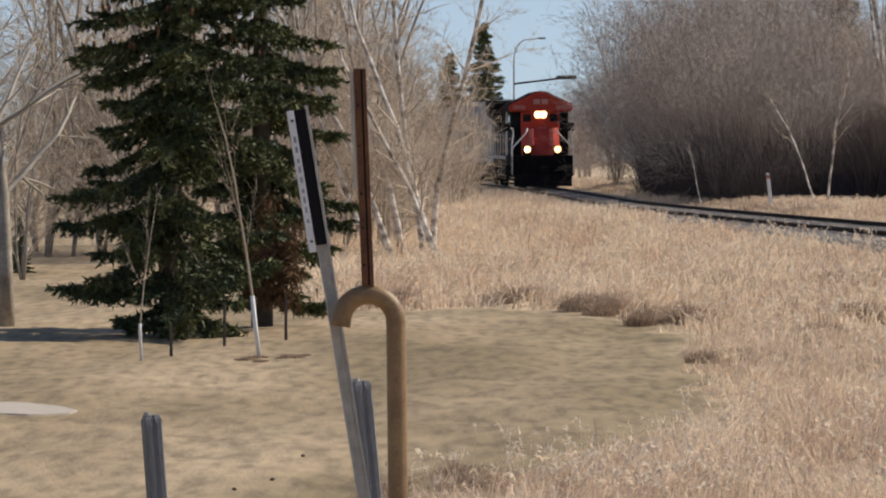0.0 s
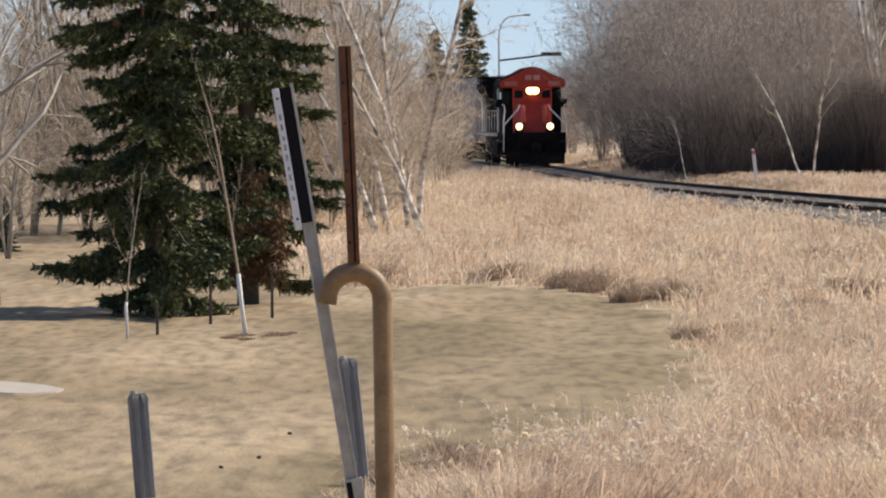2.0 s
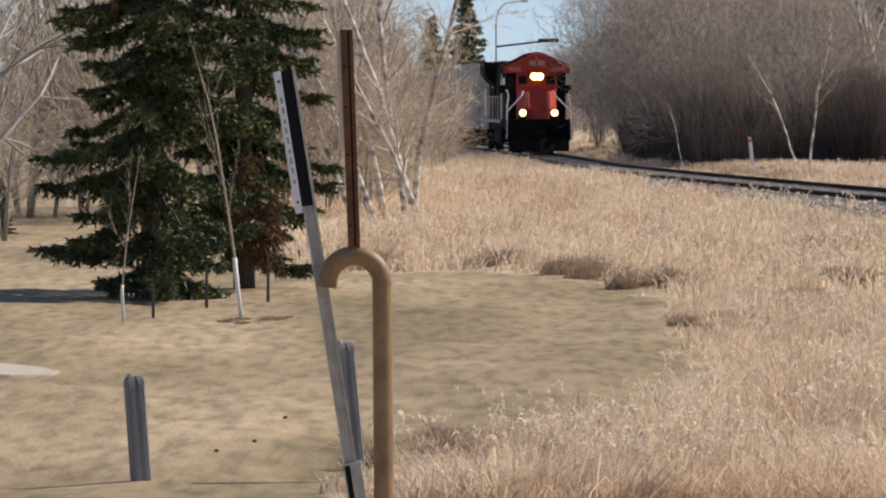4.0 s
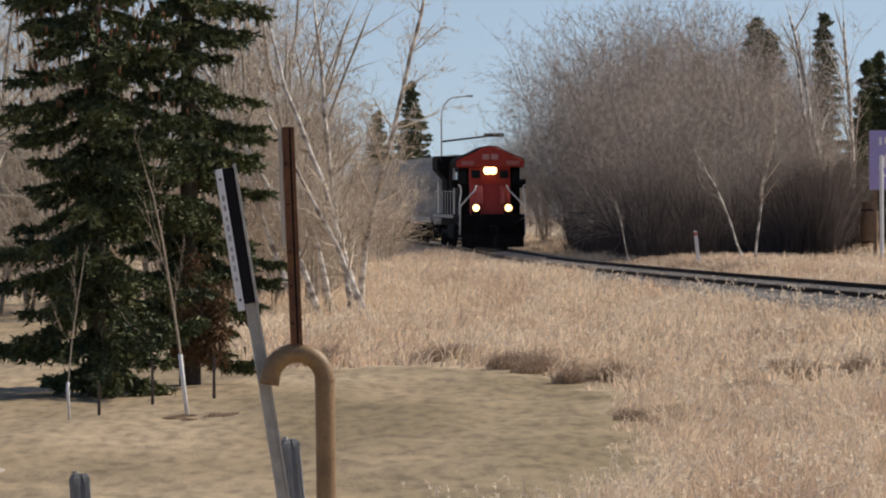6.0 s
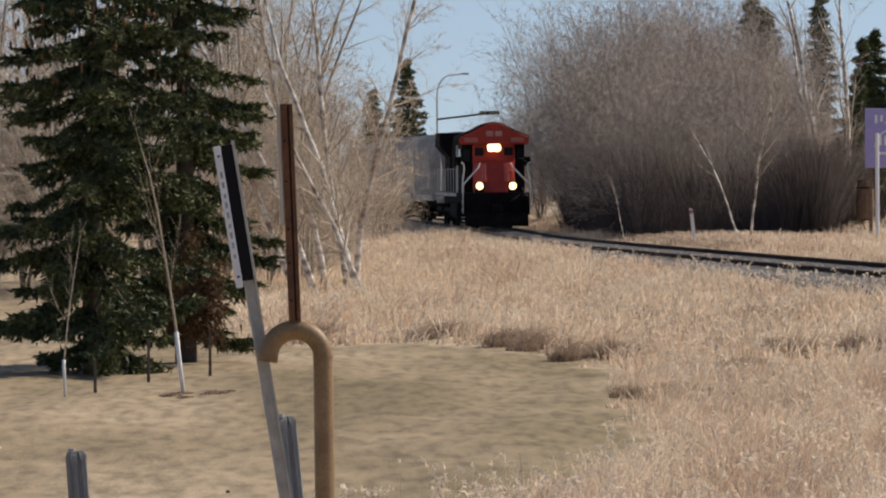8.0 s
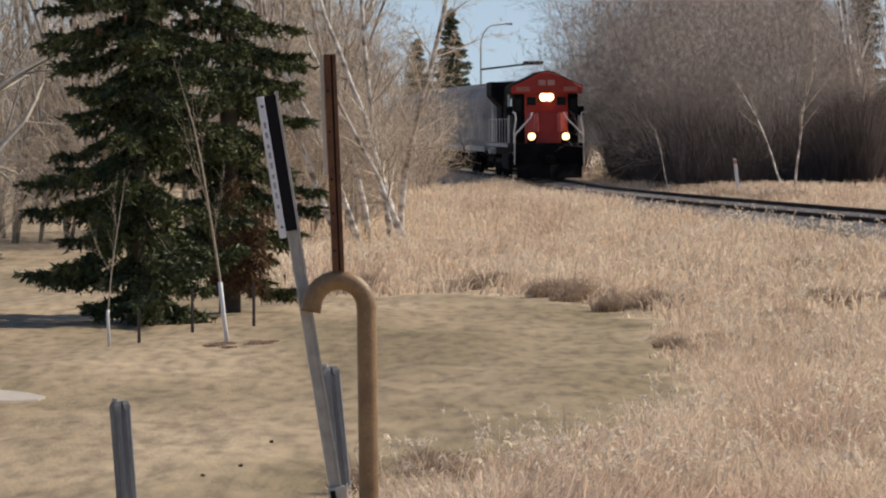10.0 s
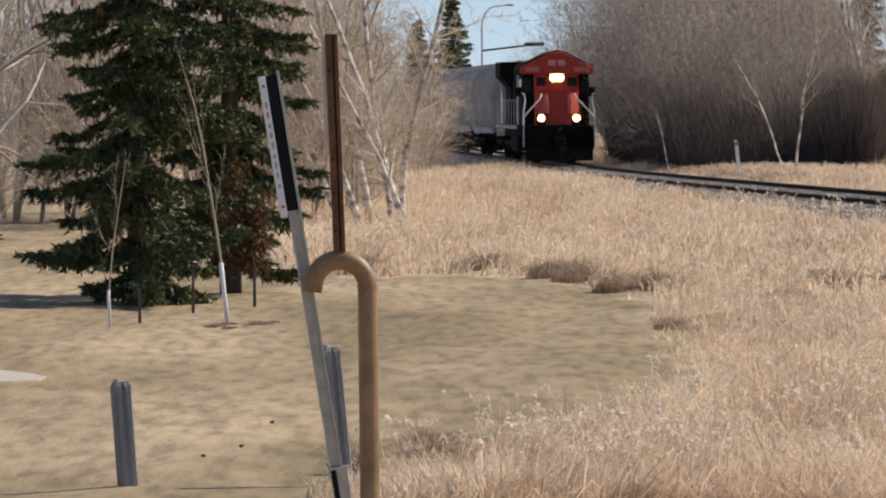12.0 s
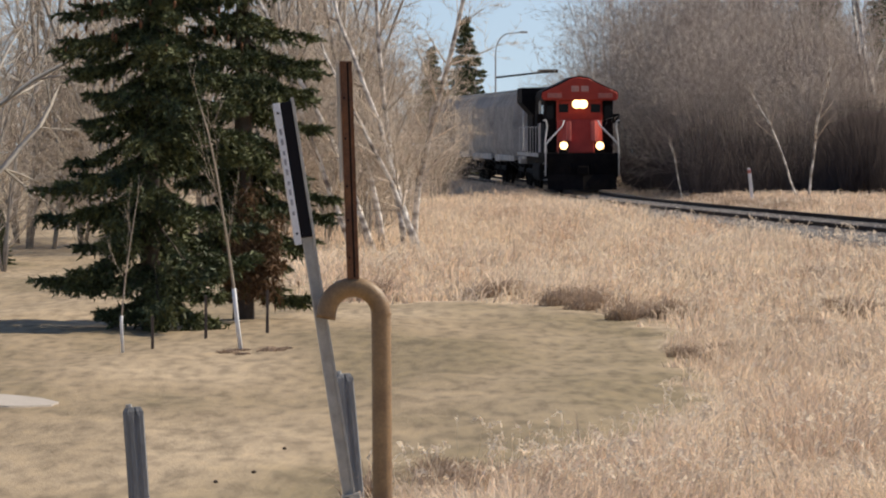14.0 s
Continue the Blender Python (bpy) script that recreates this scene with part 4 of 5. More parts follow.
# pale bare wood behind, standing as separate trees from a few kinds
KINDS = [make_tree("bare_tree", on_land(x, y), "tall leafless poplar with fine grey-brown twigs", "bare tree", "bare wood behind the lawn", M["poplar"], M["twig"],
                   seed=sd, height=h, fork=0.06, spread_deg=46, levels=3, density=1.08, thick=0.008, stems=st, splay=0.26, gather=0.07, limb=0.31)
         for x, y, sd, h, st in ((-4.8, 144, 201, 10.5, 3), (-6.5, 148, 202, 11.5, 3), (-9.5, 140, 203, 12, 3))]
rng = random.Random(77)
for i in range(34):
    y = rng.uniform(126, 216)
    x = -15.5 + 14.6 * rng.random()
    if x > -4.2 and y < 205:
        x = -4.2 - rng.random() * 4
    if y > 165:
        x = min(x, -5.5)
    if x > track_x(y) - 6.8:
        x = track_x(y) - 6.8 - rng.random() * 3
    place(KINDS[i % 3], x, y, rng.uniform(0, 360), rng.uniform(0.75, 1.1))

for k, (a, y, sc) in enumerate(((-0.0185, 150, 0.95), (-0.0235, 138, 0.9), (-0.0200, 165, 1.05), (-0.0265, 147, 0.95), (-0.0215, 172, 0.9), (-0.0165, 140, 0.70), (-0.0140, 150, 0.66), (-0.0125, 160, 0.60), (-0.0190, 134, 0.74), (-0.0150, 132, 0.62), (-0.0245, 158, 1.0), (-0.0300, 152, 0.95))):
    place(KINDS[k % 3], a * y, y, 83 * k, sc)
for k, (x, y) in enumerate(((-9.6, 110), (-11.3, 119), (-8.4, 127), (-12.8, 126), (-6.9, 132), (-10.4, 134))):
    place(KINDS[k % 3], x, y, 70 * k, 0.55 + 0.05 * (k % 3))

# thicket beyond the track: a rounded bank of thin ascending shoots
BRUSH_H = (9.7, 9.2, 9.8)
BRUSH = [make_tree("willow_thicket", on_land(x, y), "dense leafless grey-brown willow thicket", "thicket", "thicket beyond the track", M["brush"], M["brush"],
                   seed=sd, height=h, stems=9, splay=0.19, fork=0.06, spread_deg=46, levels=3, density=0.92, thick=0.0034, slim=(0.3, 0.5), gather=0.16, twig_r=0.0068, wobble=0.5)
         for x, y, sd, h in ((12.2, 206, 301, BRUSH_H[0]), (15, 204, 302, BRUSH_H[1]), (16.6, 206, 303, BRUSH_H[2]))]


def thicket_top(a):
    """Slope of the thicket's skyline seen from the lawn, by the bearing's tangent."""
    return float(np.interp(a, [0.018, 0.0235, 0.0262, 0.031, 0.036, 0.050, 0.065, 0.072, 0.078, 0.083, 0.092], [0.005, 0.010, 0.0200, 0.0325, 0.0375, 0.0390, 0.0375, 0.0350, 0.0290, 0.0185, 0.0140]))


count = 0
for y0, near in ((199, 0.70), (207, 0.82), (215, 0.92), (224, 0.97), (234, 1.0), (246, 1.0), (258, 1.0)):
    a0, a1 = max((track_x(y0) + 3.9) / y0, 0.0290), 0.0865
    steps = max(2, int((a1 - a0) * y0 / 1.25))
    for i in range(steps):
        y = y0 + rng.uniform(-3, 3)
        a = a0 + (a1 - a0) * (i + rng.uniform(0.15, 0.85)) / steps
        h = (1.7 + thicket_top(a) * y - float(land(a * y, y))) * near * rng.uniform(0.96, 1.14)
        place(BRUSH[count % 3], a * y, y, rng.uniform(0, 360), h / BRUSH_H[count % 3])
        count += 1
for i, a in enumerate((0.0185, 0.0200, 0.0212, 0.0222, 0.0234, 0.0245, 0.0255)):
    y = 322 + 9 * (i % 4)
    place(BRUSH[i % 3], a * y, y, 67 * i, (1.7 + (0.0105 + 0.7 * (a - 0.0185)) * y) / 9.6)
for x, y, k in ((7.6, 424, 0.62), (9.4, 430, 0.7), (11.5, 410, 0.75), (5.6, 450, 0.5), (8.5, 410, 0.6), (6.6, 436, 0.55), (8.2, 280, 0.4), (9.3, 292, 0.5), (7.6, 304, 0.45)):
    place(BRUSH[int(x) % 3], x, y, 40 * x, k)
for k, (x, y) in enumerate([(-3.1, 146), (-2.9, 160), (-3.2, 176), (-2.6, 186), (-1.9, 198), (-1.5, 205), (-1.1, 212), (-1.2, 180), (-0.9, 191), (-0.4, 200), (-0.1, 208), (0.1, 214), (-1.7, 170), (-1.6, 155)]):
    place(KINDS[k % 3], x, y, 70 * k + 35, 0.5 + 0.04 * (k % 3))
for k, (x, y) in enumerate([(-2.1, 136), (-1.9, 142), (-1.7, 150), (-2.1, 158), (-1.6, 166)]):
    place(KINDS[k % 3], x, y, 50 * k + 15, 0.3 + 0.05 * (k % 3))
for k, (x, y) in enumerate([(19.2, 214), (20.6, 217), (21.8, 213)]):
    place(BRUSH[k % 3], x, y, 55 * k, 0.5)

# tangle of thin shoots at the thicket's foot, coloured dark for the shade there
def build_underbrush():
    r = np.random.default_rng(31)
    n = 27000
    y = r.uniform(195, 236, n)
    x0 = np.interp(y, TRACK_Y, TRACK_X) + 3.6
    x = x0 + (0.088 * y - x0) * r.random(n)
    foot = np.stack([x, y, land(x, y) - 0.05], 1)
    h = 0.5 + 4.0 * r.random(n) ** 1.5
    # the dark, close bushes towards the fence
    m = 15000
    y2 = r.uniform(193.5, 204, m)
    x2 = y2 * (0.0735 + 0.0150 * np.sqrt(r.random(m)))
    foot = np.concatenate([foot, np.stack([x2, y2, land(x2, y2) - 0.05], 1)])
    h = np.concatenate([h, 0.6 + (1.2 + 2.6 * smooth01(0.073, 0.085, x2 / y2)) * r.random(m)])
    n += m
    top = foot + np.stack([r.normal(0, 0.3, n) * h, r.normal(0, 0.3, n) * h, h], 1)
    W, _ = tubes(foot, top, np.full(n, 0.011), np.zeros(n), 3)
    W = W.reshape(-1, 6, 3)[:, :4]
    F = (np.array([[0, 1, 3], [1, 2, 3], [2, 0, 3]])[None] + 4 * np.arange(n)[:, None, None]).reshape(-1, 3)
    tagged(new("underbrush", mesh_of("underbrush", W.reshape(-1, 3), [F], True, [M["shoot"]])), "tangle of thin leafless shoots under the thicket, coloured dark for its shade", "underbrush", kind="stuff")


build_underbrush()

# pale trees by the sign
for x, y, sd, h, lx in ((18.55, 208, 401, 11.0, 0.0), (18.9, 210, 402, 10.5, 0.05), (18.2, 209, 403, 9.5, -0.07)):
    make_tree("birch_tree", on_land(x, y), "tall bare birch with whitish forking limbs beside dark spruces", "birch tree", "birches beyond the track", M["birch"], M["limb"],
              seed=sd, height=h, lean=(lx, 0), fork=0.3, spread_deg=30, levels=2, density=0.8, thick=0.0125, slim=(0.45, 0.65), gather=0.12)
for x, y, sd, h, lx in ((13.0, 182, 404, 4.8, -0.5), (13.15, 182, 405, 5.6, 0.10), (9.0, 186, 406, 2.8, -0.2)):
    make_tree("birch_tree", on_land(x, y), "bare birch with a whitish trunk beyond the track", "birch tree", "birches beyond the track", M["birch"], M["twig"],
              seed=sd, height=h, lean=(lx, 0), fork=0.4, spread_deg=28, levels=2, density=0.7, thick=0.0095)


# ---------------------------------------------------------------- grass
def blades(n, xs, ys, heights, rng, width, lean=0.35, wind=(0.12, -0.05)):
    z = land(xs, ys)
    a = rng.uniform(0, 2 * np.pi, n)
    lx, ly = rng.normal(0, lean, n) + wind[0], rng.normal(0, lean, n) + wind[1]
    w = width * rng.uniform(0.6, 1.4, n)
    dx, dy = np.cos(a) * w, np.sin(a) * w
    bow = np.sqrt(lx ** 2 + ly ** 2).clip(0, 1.4)
    b = np.stack([xs, ys, z - 0.02], 1)
    off = np.stack([dx, dy, 0 * dx], 1)
    mid = np.stack([xs + lx * heights * 0.25, ys + ly * heights * 0.25, z + heights * 0.5], 1)
    high = np.stack([xs + lx * heights * 0.65, ys + ly * heights * 0.65, z + heights * (0.88 - 0.12 * bow)], 1)
    tip = np.stack([xs + lx * heights * 1.15, ys + ly * heights * 1.15, z + heights * (1.0 - 0.42 * bow)], 1)
    V = np.stack([b - off, b + off, mid + off * 0.9, mid - off * 0.9, high + off * 0.6, high - off * 0.6, tip], 1).reshape(-1, 3)
    i = 7 * np.arange(n)[:, None]
    return V, [np.concatenate([i + np.array([[0, 1, 2, 3]]), i + np.array([[3, 2, 4, 5]])]), i + np.array([[5, 4, 6]])]


def scatter(n, x0, x1, y0, y1, rng, bias=1.5):
    y = y0 + (y1 - y0) * rng.random(n) ** bias
    return x0 + (x1 - x0) * rng.random(n), y


def track_x_of(y):
    return np.interp(y, TRACK_Y, TRACK_X)


def build_meadow():
    rng = np.random.default_rng(9)
    # tufts, each a fan of blades
    x, y = scatter(52000, -8, 20, 33, 224, rng, 1.55)
    yy = rng.uniform(110, 300, 15000)
    bank = np.where(rng.random(15000) < 0.6, rng.uniform(2.2, 7.5, 15000), -rng.uniform(1.7, 6.5, 15000))
    x, y = np.concatenate([x, np.interp(yy, TRACK_Y, TRACK_X) + bank]), np.concatenate([y, yy])
    f = field_side(x, y)
    side = x - np.interp(y, TRACK_Y, TRACK_X)
    patch = np.sin(x * 0.8 + 1.3 * np.sin(y * 0.18)) * np.sin(y * 0.28 + np.sin(x * 0.6)) * 0.35 + 0.5
    patch = np.clip(patch + 0.3 * np.sin(x * 3.1 + 1.7 * np.sin(y * 0.5)) * np.sin(y * 1.1 + 1.5 * np.sin(x * 1.7)), 0, 1)
    keep = (f > 0) & ((side < np.where(y > 156, -1.75, -2.7)) | (side > 2.3)) & (np.abs(x) < 0.1075 * y + 1.5) & (rng.random(len(x)) < 0.7 + 0.3 * patch)
    x, y, f, patch, side = x[keep], y[keep], f[keep], patch[keep], side[keep]
    h = (0.12 + 0.30 * np.clip(f / 0.8, 0, 1)) * (0.45 + 0.75 * patch) * rng.uniform(0.7, 1.3, len(x))
    h = h + 0.09 * smooth01(66, 46, y)
    h = h + 0.14 * smooth01(120, 160, y) * (side < 0)
    h = np.where(side > 0, np.minimum(h, 0.34) + 0.12 * smooth01(2.5, 5, side), h)
    for name, sel, per, w in (("tall_grass", y < 72, 18, 0.0055), ("far_grass", y >= 72, 4, 0.0125)):
        n = int(sel.sum()) * per
        bx = np.repeat(x[sel], per) + rng.normal(0, 0.06, n)
        by = np.repeat(y[sel], per) + rng.normal(0, 0.07, n)
        hh = np.repeat(h[sel], per) * rng.uniform(0.45, 1.25, n)
        swirl = np.repeat(np.sin(x[sel] * 1.1 + 2 * np.sin(y[sel] * 0.23)) * 2.2 + rng.normal(0, 0.8, int(sel.sum())), per)
        V, F = blades(n, bx, by, hh, rng, w, 0.5, (0.1 + 0.5 * np.cos(swirl), -0.05 + 0.5 * np.sin(swirl)))
        me = mesh_of(name, V, F, False, [M["blade"]])
        tagged(new(name, me), "tall dry straw-coloured meadow grass", "grass", kind="stuff")
    # seed stalks with pale plumes
    n = 20000
    x, y = scatter(n, -1.5, 14, 36, 160, rng, 1.5)
    clump = np.sin(x * 2.3 + 1.5 * np.sin(y * 0.37)) * np.sin(y * 0.61 + 1.2 * np.sin(x * 1.1))
    keep = (field_side(x, y) > 0.25) & (x < track_x_of(y) - 3.0) & (x < 0.105 * y) & (rng.random(n) < 0.45 + 0.6 * clump)
    x, y = x[keep], y[keep]
    n = len(x)
    hh = rng.uniform(0.3, 0.62, n)
    lean = rng.normal(0, 0.25, (n, 2)) + np.array([0.08, -0.05])
    foot = np.stack([x, y, land(x, y)], 1)
    top = foot + np.stack([lean[:, 0] * hh, lean[:, 1] * hh, hh], 1)
    V1, F1 = tubes(foot, top, np.full(n, 0.0028), np.full(n, 0.0018), 3)
    # each plume is a nodding feather of short hairs
    m = 12
    k = np.repeat(np.arange(n), m)
    u = np.tile(np.linspace(0, 1, m), n)
    turn = np.repeat(rng.uniform(0, 2 * np.pi, n), m)
    size = np.repeat(rng.uniform(0.08, 0.20, n), m)
    nod = np.stack([np.cos(turn) * u ** 2 * 0.7, np.sin(turn) * u ** 2 * 0.7, u - 0.75 * u ** 3], 1) * size[:, None]
    p = top[k] - np.array([0, 0, 0.02]) + nod
    q = p + rng.normal(0, 0.016, (n * m, 3)) + np.stack([np.cos(turn) * 0.02, np.sin(turn) * 0.02, 0.03 - 0.03 * u], 1)
    w = rng.normal(0, 0.007, (n * m, 3))
    V2 = np.stack([p - w, p + w, q], 1).reshape(-1, 3)
    me = mesh_of("seed_stalk", np.concatenate([V1, V2]), [F1, np.arange(len(V2)).reshape(-1, 3) + len(V1)], False, [M["plume"]])
    tagged(new("seed_stalk", me), "sparse dry grass stalks with pale seed plumes", "grass", kind="stuff")
    # dead weeds along the mowing edge and in patches
    spots = [(0.95, 88.4, 0.75, 0.32), (1.9, 87.0, 0.5, 0.22), (2.65, 84.8, 0.75, 0.36), (3.1, 82, 0.5, 0.26), (3.35, 79.2, 0.6, 0.34), (5.2, 72, 0.9, 0.24), (-0.15, 41.5, 0.4, 0.34), (0.25, 44, 0.4, 0.25), (4.4, 67, 0.8, 0.2),
             (-1.2, 89.6, 0.35, 0.3), (4.9, 99, 0.7, 0.25), (7.6, 92, 0.8, 0.24), (6.2, 78, 0.8, 0.26), (7.3, 77, 0.7, 0.24), (5.0, 63, 0.6, 0.2), (3.7, 66, 0.5, 0.2),
             (-2.75, 67.6, 0.3, 0.05), (-2.35, 67.9, 0.25, 0.05)]
    # brown weeds along the bank beyond the rails and on the ballast shoulder
    for _ in range(34):
        v = rng.uniform(160, 205)
        spots.append((track_x(v) + rng.uniform(2.9, 4.6), v, rng.uniform(0.3, 0.7), rng.uniform(0.22, 0.42)))
    for _ in range(16):
        v = rng.uniform(120, 185)
        spots.append((track_x(v) - rng.uniform(2.3, 4.2), v, rng.uniform(0.25, 0.55), rng.uniform(0.18, 0.34)))
    xs, ys, hs = [], [], []
    for sx, sy, r, hh in spots:
        n = int((2600 if sy < 110 else 900) * r)
        for _ in range(5):
            cx, cy, cr = sx + rng.normal(0, r * 0.5), sy + rng.normal(0, r * 0.8), r * rng.uniform(0.3, 0.6)
            a, d = rng.uniform(0, 2 * np.pi, n // 5), np.sqrt(rng.random(n // 5))
            xs.append(cx + cr * d * np.cos(a)), ys.append(cy + cr * d * np.sin(a))
            hs.append(hh * rng.uniform(0.7, 1.25) * (1.1 - 0.6 * d ** 2) * rng.uniform(0.6, 1.15, n // 5))
    xs, ys, hs = (np.concatenate(v) for v in (xs, ys, hs))
    V, F = blades(len(xs), xs, ys, hs, rng, np.where(ys > 110, 0.010, 0.005), 0.85)
    tagged(new("dead_weed", mesh_of("dead_weed", V, F, False, [M["weed"]])), "low brown dead weeds at the mowing edge", "weeds", kind="stuff")


build_meadow()


# ---------------------------------------------------------------- young trees, stakes, markers
def build_sapling(x, y, height, lean, paint, seed, bend=0.0):
    root = thing("young_birch", on_land(x, y), "thin young birch with a white-painted lower trunk", "young tree", "staked young birches")
    trunk, twigs = bare_tree(seed, height, lean=lean, fork=0.35, spread_deg=20, levels=2, density=1.3, thick=0.0062, twig_r=0.003, gather=0.25, slim=(0.14, 0.25))
    stem_parts("trunk", trunk, M["sapling"], 7, root)
    part_mesh("crown", stick_mesh("crown", twigs, M["sapling"], 3), root)
    bm = bmesh.new()
    d = Vector((lean[0], lean[1], 1)).normalized()
    pts = [Vector(trunk[0][0])]
    for s in trunk:
        pts.append(Vector(s[1]))
    path, left = [pts[0]], paint + 0.15
    for p, q in zip(pts, pts[1:]):
        L = (q - p).length
        if L >= left:
            path.append(p + (q - p) * (left / L))
            break
        path.append(q)
        left -= L
    tube(bm, path, [0.0062 * height + 0.008] * len(path), 10)
    part("painted_base", bm, M["white_paint"], root, "white painted trunk base", smooth=True)


build_sapling(-4.33, 68.0, 2.3, (-0.02, 0), 0.50, 503)
build_sapling(-2.72, 68.0, 3.7, (-0.17, 0), 0.85, 509)


def build_stake(x, y, h):
    root = thing("tree_stake", on_land(x, y, 15), "short dark weathered wooden stake in the lawn", "stake", "tree stakes")
    bm = bmesh.new()
    box(bm, -0.022, 0.022, -0.022, 0.022, -0.2, h, 0.005)
    for v in bm.verts:
        if v.co.z > h - 0.01:
            v.co.x *= 0.7
    part("shaft", bm, M["stake"], root)


for x, y, h in ((-3.98, 68.8, 0.45), (-3.40, 72, 0.62), (-2.56, 73.2, 0.62)):
    build_stake(x, y, h)

# big poplar at the lawn's edge
make_tree("bare_tree", on_land(-7.25, 80.0), "grey-trunked bare poplar with whitish limbs on the lawn", "bare tree", "", M["poplar"], M["limb"],
          seed=611, height=10, lean=(-0.12, 0), fork=0.12, spread_deg=52, levels=3, density=0.9, thick=0.014, gather=0.1)


def build_track_marker():
    g = float(land(10.98, 178))
    root = thing("track_marker_post", pose(10.98, 178.0, g, 0, -6, 0), "short white wooden post in the grass beside the track", "marker post")
    h = 1.12 - g
    bm = bmesh.new()
    box(bm, -0.06, 0.06, -0.05, 0.05, -0.3, h, 0.015)
    for v in bm.verts:
        if v.co.z > h - 0.08:
            v.co.z += 0.05 * (0.06 - v.co.x) / 0.12
    part("shaft", bm, M["white_paint"], root)
    bm = bmesh.new()
    box(bm, -0.063, 0.063, -0.053, 0.053, h - 0.16, h - 0.02, 0.01)
    part("top_band", bm, M["board_red"], root, "faded reddish band at the top")


build_track_marker()


def build_sign():
    root = thing("purple_sign", on_land(18.4, 190.0), "purple roadside sign board with white lettering shapes", "sign")
    g = float(land(18.4, 190.0)) + 0.25
    bm = bmesh.new()
    box(bm, -0.22, 1.3, -0.05, 0.05, 2.85 - g, 5.1 - g, 0.02)
    board = part("board", bm, M["purple"], root, "purple board")
    for s in (0.0, 1.1):
        bm = bmesh.new()
        box(bm, s - 0.06, s + 0.06, 0.055, 0.17, -0.3, 4.9 - g, 0.01)
        part("leg", bm, M["plank"], root)
    bm = bmesh.new()
    tube(bm, [(0.15 + 0.62 * (1 - math.cos(a)) , -0.065, 3.55 - g + 0.75 * math.sin(a)) for a in np.linspace(0.1, 1.7, 10)], 0.04, 6)
    part("emblem_arc", bm, M["sign_white"], root, "white arc")
    for k, (x, z, w, h) in enumerate(((0.15, 4.55, 0.1, 0.3), (0.35, 4.6, 0.1, 0.25), (0.55, 4.5, 0.28, 0.12), (0.3, 3.7, 0.1, 0.35), (0.5, 3.7, 0.1, 0.35), (0.75, 3.7, 0.2, 0.35), (0.3, 3.35, 0.8, 0.1))):
        bm = bmesh.new()
        box(bm, x, x + w, -0.066, -0.05, z - g, z + h - g, 0.004)
        part("lettering_bar", bm, M["sign_white"], root)
    root = thing("white_sign_post", on_land(18.05, 184.0), "slim white metal post in dry grass", "post")
    g = float(land(18.05, 184.0))
    bm = bmesh.new()
    tube(bm, [(0, 0, -0.3), (0, 0, 3.85 - g)], 0.075, 10)
    part("shaft", bm, M["sign_white"], root)
    # fence and barrel
    root = thing("board_fence", on_land(20.65, 199), "dark weathered board fence behind the sign", "fence")
    bm = bmesh.new()
    rng = random.Random(3)
    for k in range(26):
        bm = bmesh.new()
        box(bm, -2.6 + 0.2 * k, -2.45 + 0.2 * k, -0.02, 0.02, 0.1, 1.75 + rng.uniform(-0.06, 0.06), 0.004)
        part("board", bm, M["stake"], root)
    for z in (0.5, 1.4):
        bm = bmesh.new()
        box(bm, -2.65, 2.7, 0.025, 0.08, z, z + 0.09)
        part("rail", bm, M["stake"], root)
    root = thing("wooden_barrel", on_land(18.65, 195), "brown wooden barrel beside the fence", "barrel")
    g = float(land(18.65, 195))
    bm = bmesh.new()
    tube(bm, [(0, 0, -0.05), (0, 0, 0.5), (0, 0, 0.95), (0, 0, 1.4), (0, 0, 1.9)], [0.28, 0.34, 0.36, 0.34, 0.28], 16)
    part("barrel_body", bm, M["plank"], root)
    for z in (0.3, 1.55):
        bm = bmesh.new()
        tube(bm, [(0, 0, z), (0, 0, z + 0.06)], 0.335, 16)
        part("hoop", bm, M["dark"], root)


build_sign()


def build_street_lamp():
    root = thing("street_lamp", on_land(3.87, 370), "tall curved-arm street lamp with a dark mast arm", "street lamp")
    g = float(land(3.87, 370))
    bm = bmesh.new()
    pts = [(0, 0, -0.2), (0, 0, 5), (0, 0, 8.9 - g)] + [(1.0 * (1 - math.cos(a)), 0, 8.9 - g + 1.55 * math.sin(a)) for a in np.linspace(0.2, 1.55, 9)] + [(2.0, 0, 10.55 - g)]
    tube(bm, pts, [0.09, 0.075, 0.06] + [0.04] * 10, 8)
    part("pole", bm, M["far_metal"], root)
    bm = bmesh.new()
    box(bm, 1.8, 2.35, -0.13, 0.13, 10.46 - g, 10.62 - g, 0.04)
    part("lamp_head", bm, M["far_metal"], root)
    bm = bmesh.new()
    tube(bm, [(0, 0, 7.2 - g), (4.4, 0, 7.7 - g)], 0.07, 8)
    arm = part("mast_arm", bm, M["dark"], root, "dark horizontal mast arm")
    bm = bmesh.new()
    box(bm, 3.1, 4.6, -0.12, 0.12, 7.52 - g, 7.8 - g, 0.08)
    part("signal_housing", bm, M["dark"], root)


build_street_lamp()


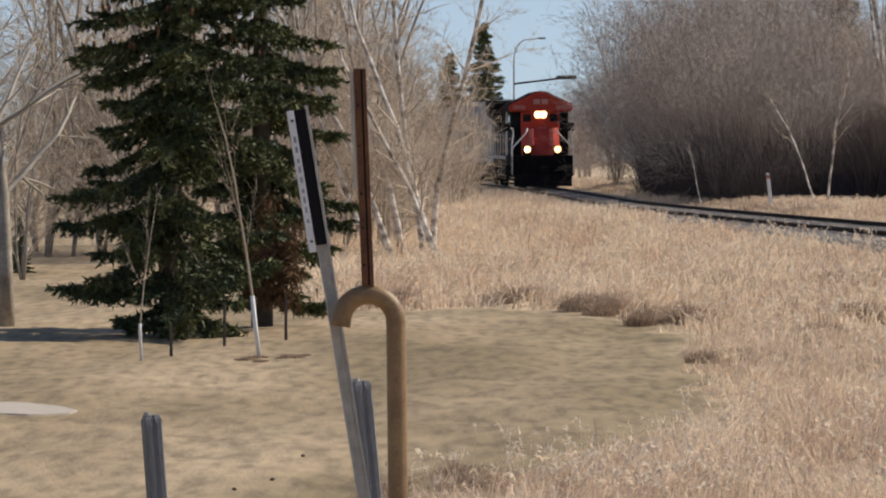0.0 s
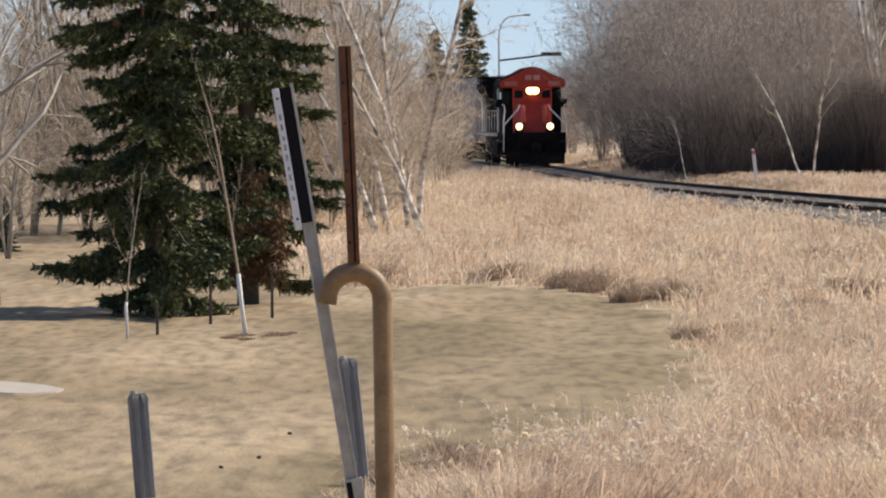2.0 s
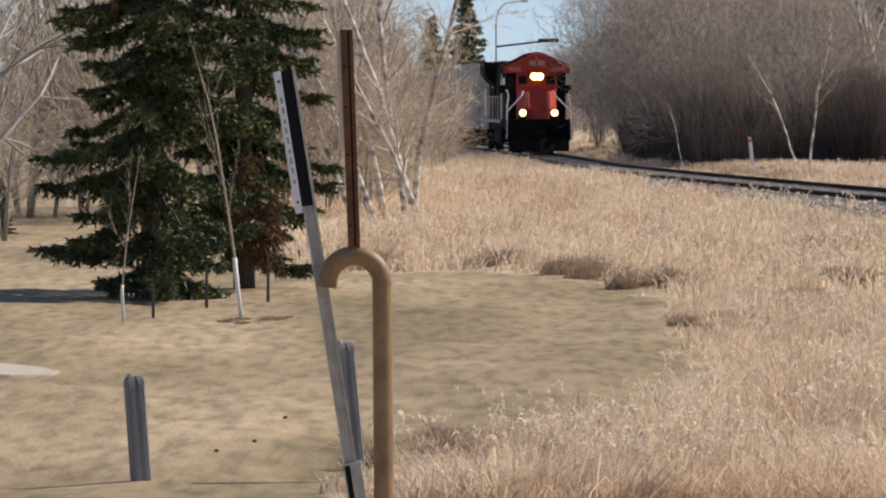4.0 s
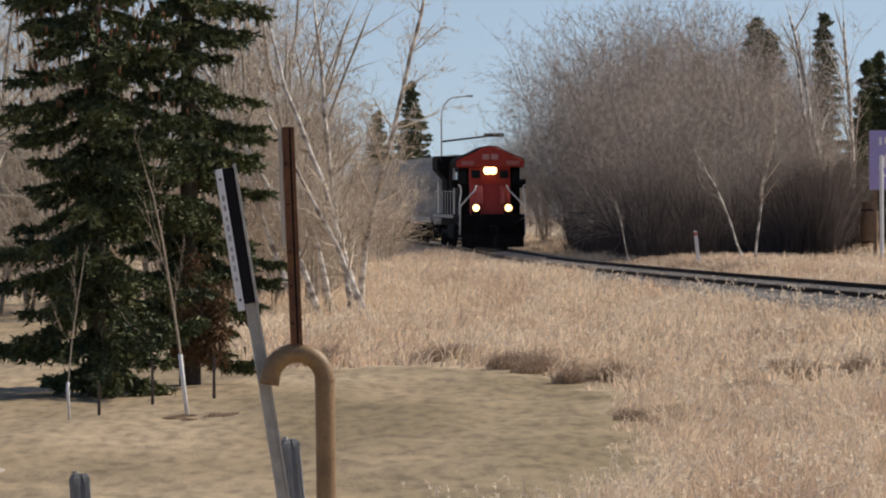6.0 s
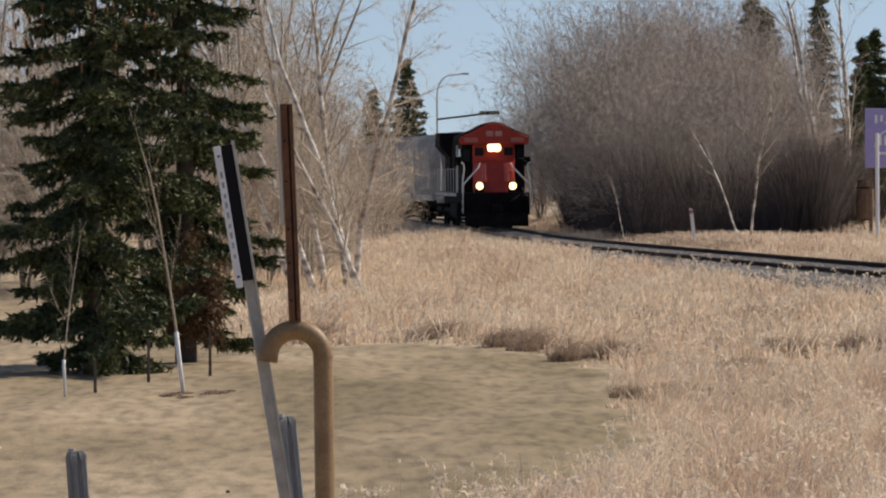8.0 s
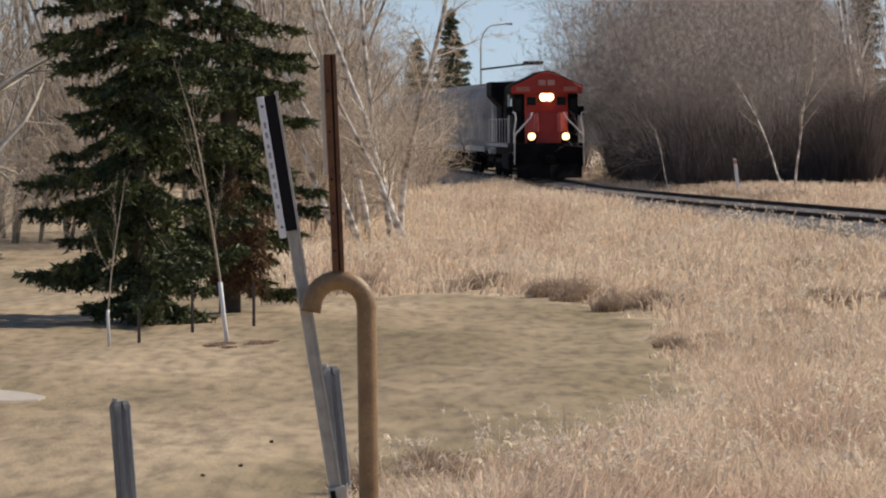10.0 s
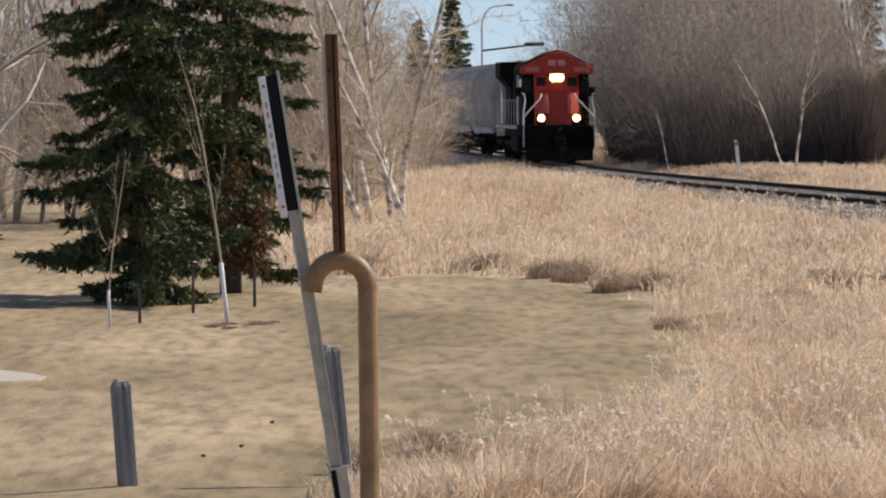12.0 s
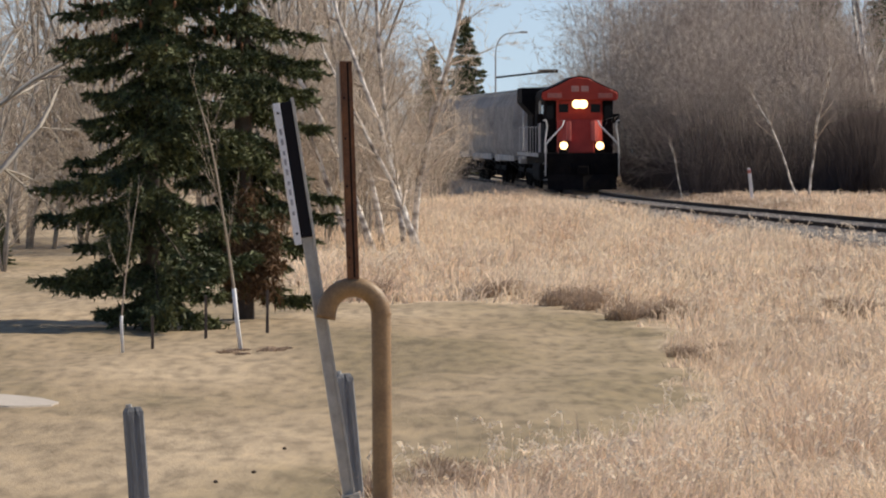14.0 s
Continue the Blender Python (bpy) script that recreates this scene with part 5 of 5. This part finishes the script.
def build_bunker():
    bm = bmesh.new()
    cx, cy = -6.05, 55.3
    ring = []
    rng = random.Random(8)
    centre = bm.verts.new((cx, cy, float(land(cx, cy)) + 0.03))
    for k in range(40):
        a = 2 * math.pi * k / 40
        r = 1 + 0.06 * math.sin(3 * a + 1) + rng.uniform(-0.015, 0.015)
        x, y = cx + 1.7 * r * math.cos(a), cy + 1.3 * r * math.sin(a)
        ring.append((bm.verts.new((x, y, float(land(x, y)) + 0.022)), bm.verts.new((x, y, float(land(x, y)) - 0.1))))
    for k in range(40):
        p, q = ring[k], ring[(k + 1) % 40]
        bm.faces.new((centre, p[0], q[0]))
        bm.faces.new((p[0], p[1], q[1], q[0]))
    root = part("sand_patch", bm, M["sand"], None)
    tagged(root, "pale sand patch let into the lawn", "sand patch")


build_bunker()


def build_clods():
    rng = random.Random(12)
    for x, y in ((-1.66, 44.0), (-1.5, 47.5), (-1.95, 43.0)):
        bm = bmesh.new()
        bmesh.ops.create_icosphere(bm, subdivisions=2, radius=0.02)
        for v in bm.verts:
            v.co *= rng.uniform(0.7, 1.3)
            v.co.z *= 0.7
        ob = part("earth_clod", bm, M["soil"])
        ob.matrix_world = on_land(x, y, rng.uniform(0, 360), 0.01)
        tagged(ob, "small dark clod of earth on the lawn", "clod", "clods on the lawn")


build_clods()


# ---------------------------------------------------------------- motion
LOCOMOTIVE = build_locomotive()
HOPPERS = [build_hopper()]
for k in range(3):
    HOPPERS.append(copy_thing(HOPPERS[0], pose(0, 0, 0)))
AXLES = [(ob, ob.location.y) for top in (LOCOMOTIVE, *HOPPERS) for ob in top.children if ob.name.startswith("wheelset")]


def place_on_track(y_front, a, b):
    """Pose of a vehicle whose front is y_front and whose trucks sit a and b behind it."""
    p, q = (Vector((track_x(y_front + v), y_front + v, track_z(y_front + v))) for v in (a * 0.992, b * 0.992))
    d = (q - p).normalized()
    x = d.cross(Vector((0, 0, 1))).normalized()
    m = Matrix((x, d, x.cross(d))).transposed().to_4x4()
    return Matrix.Translation(p - d * a) @ m


def motions():
    """The train rolls towards the crossing, slowly gathering speed."""
    known_t = [0.0, 1.5, 5.0, 6.5, 7.5, 9.0, 12.5, 14.0]
    known_y = [245.9, 243.0, 232.8, 229.1, 225.95, 222.0, 210.85, 206.15]
    times = [0.2 * k for k in range(71)]
    ys = {t: float(np.polyval(np.polyfit(known_t, known_y, 3), t)) for t in times}
    walk(LOCOMOTIVE, [(t, place_on_track(ys[t], 4.3, 18.0)) for t in times])
    for i, car in enumerate(HOPPERS):
        walk(car, [(t, place_on_track(ys[t] + 22.4 + 18.1 * i, 2.2, 15.8)) for t in times])
    for ob, y in AXLES:
        walk(ob, [(t, pose(0, y, 0.51) @ Matrix.Rotation((ys[0.0] - ys[t]) / 0.51, 4, "X")) for t in times])


motions()
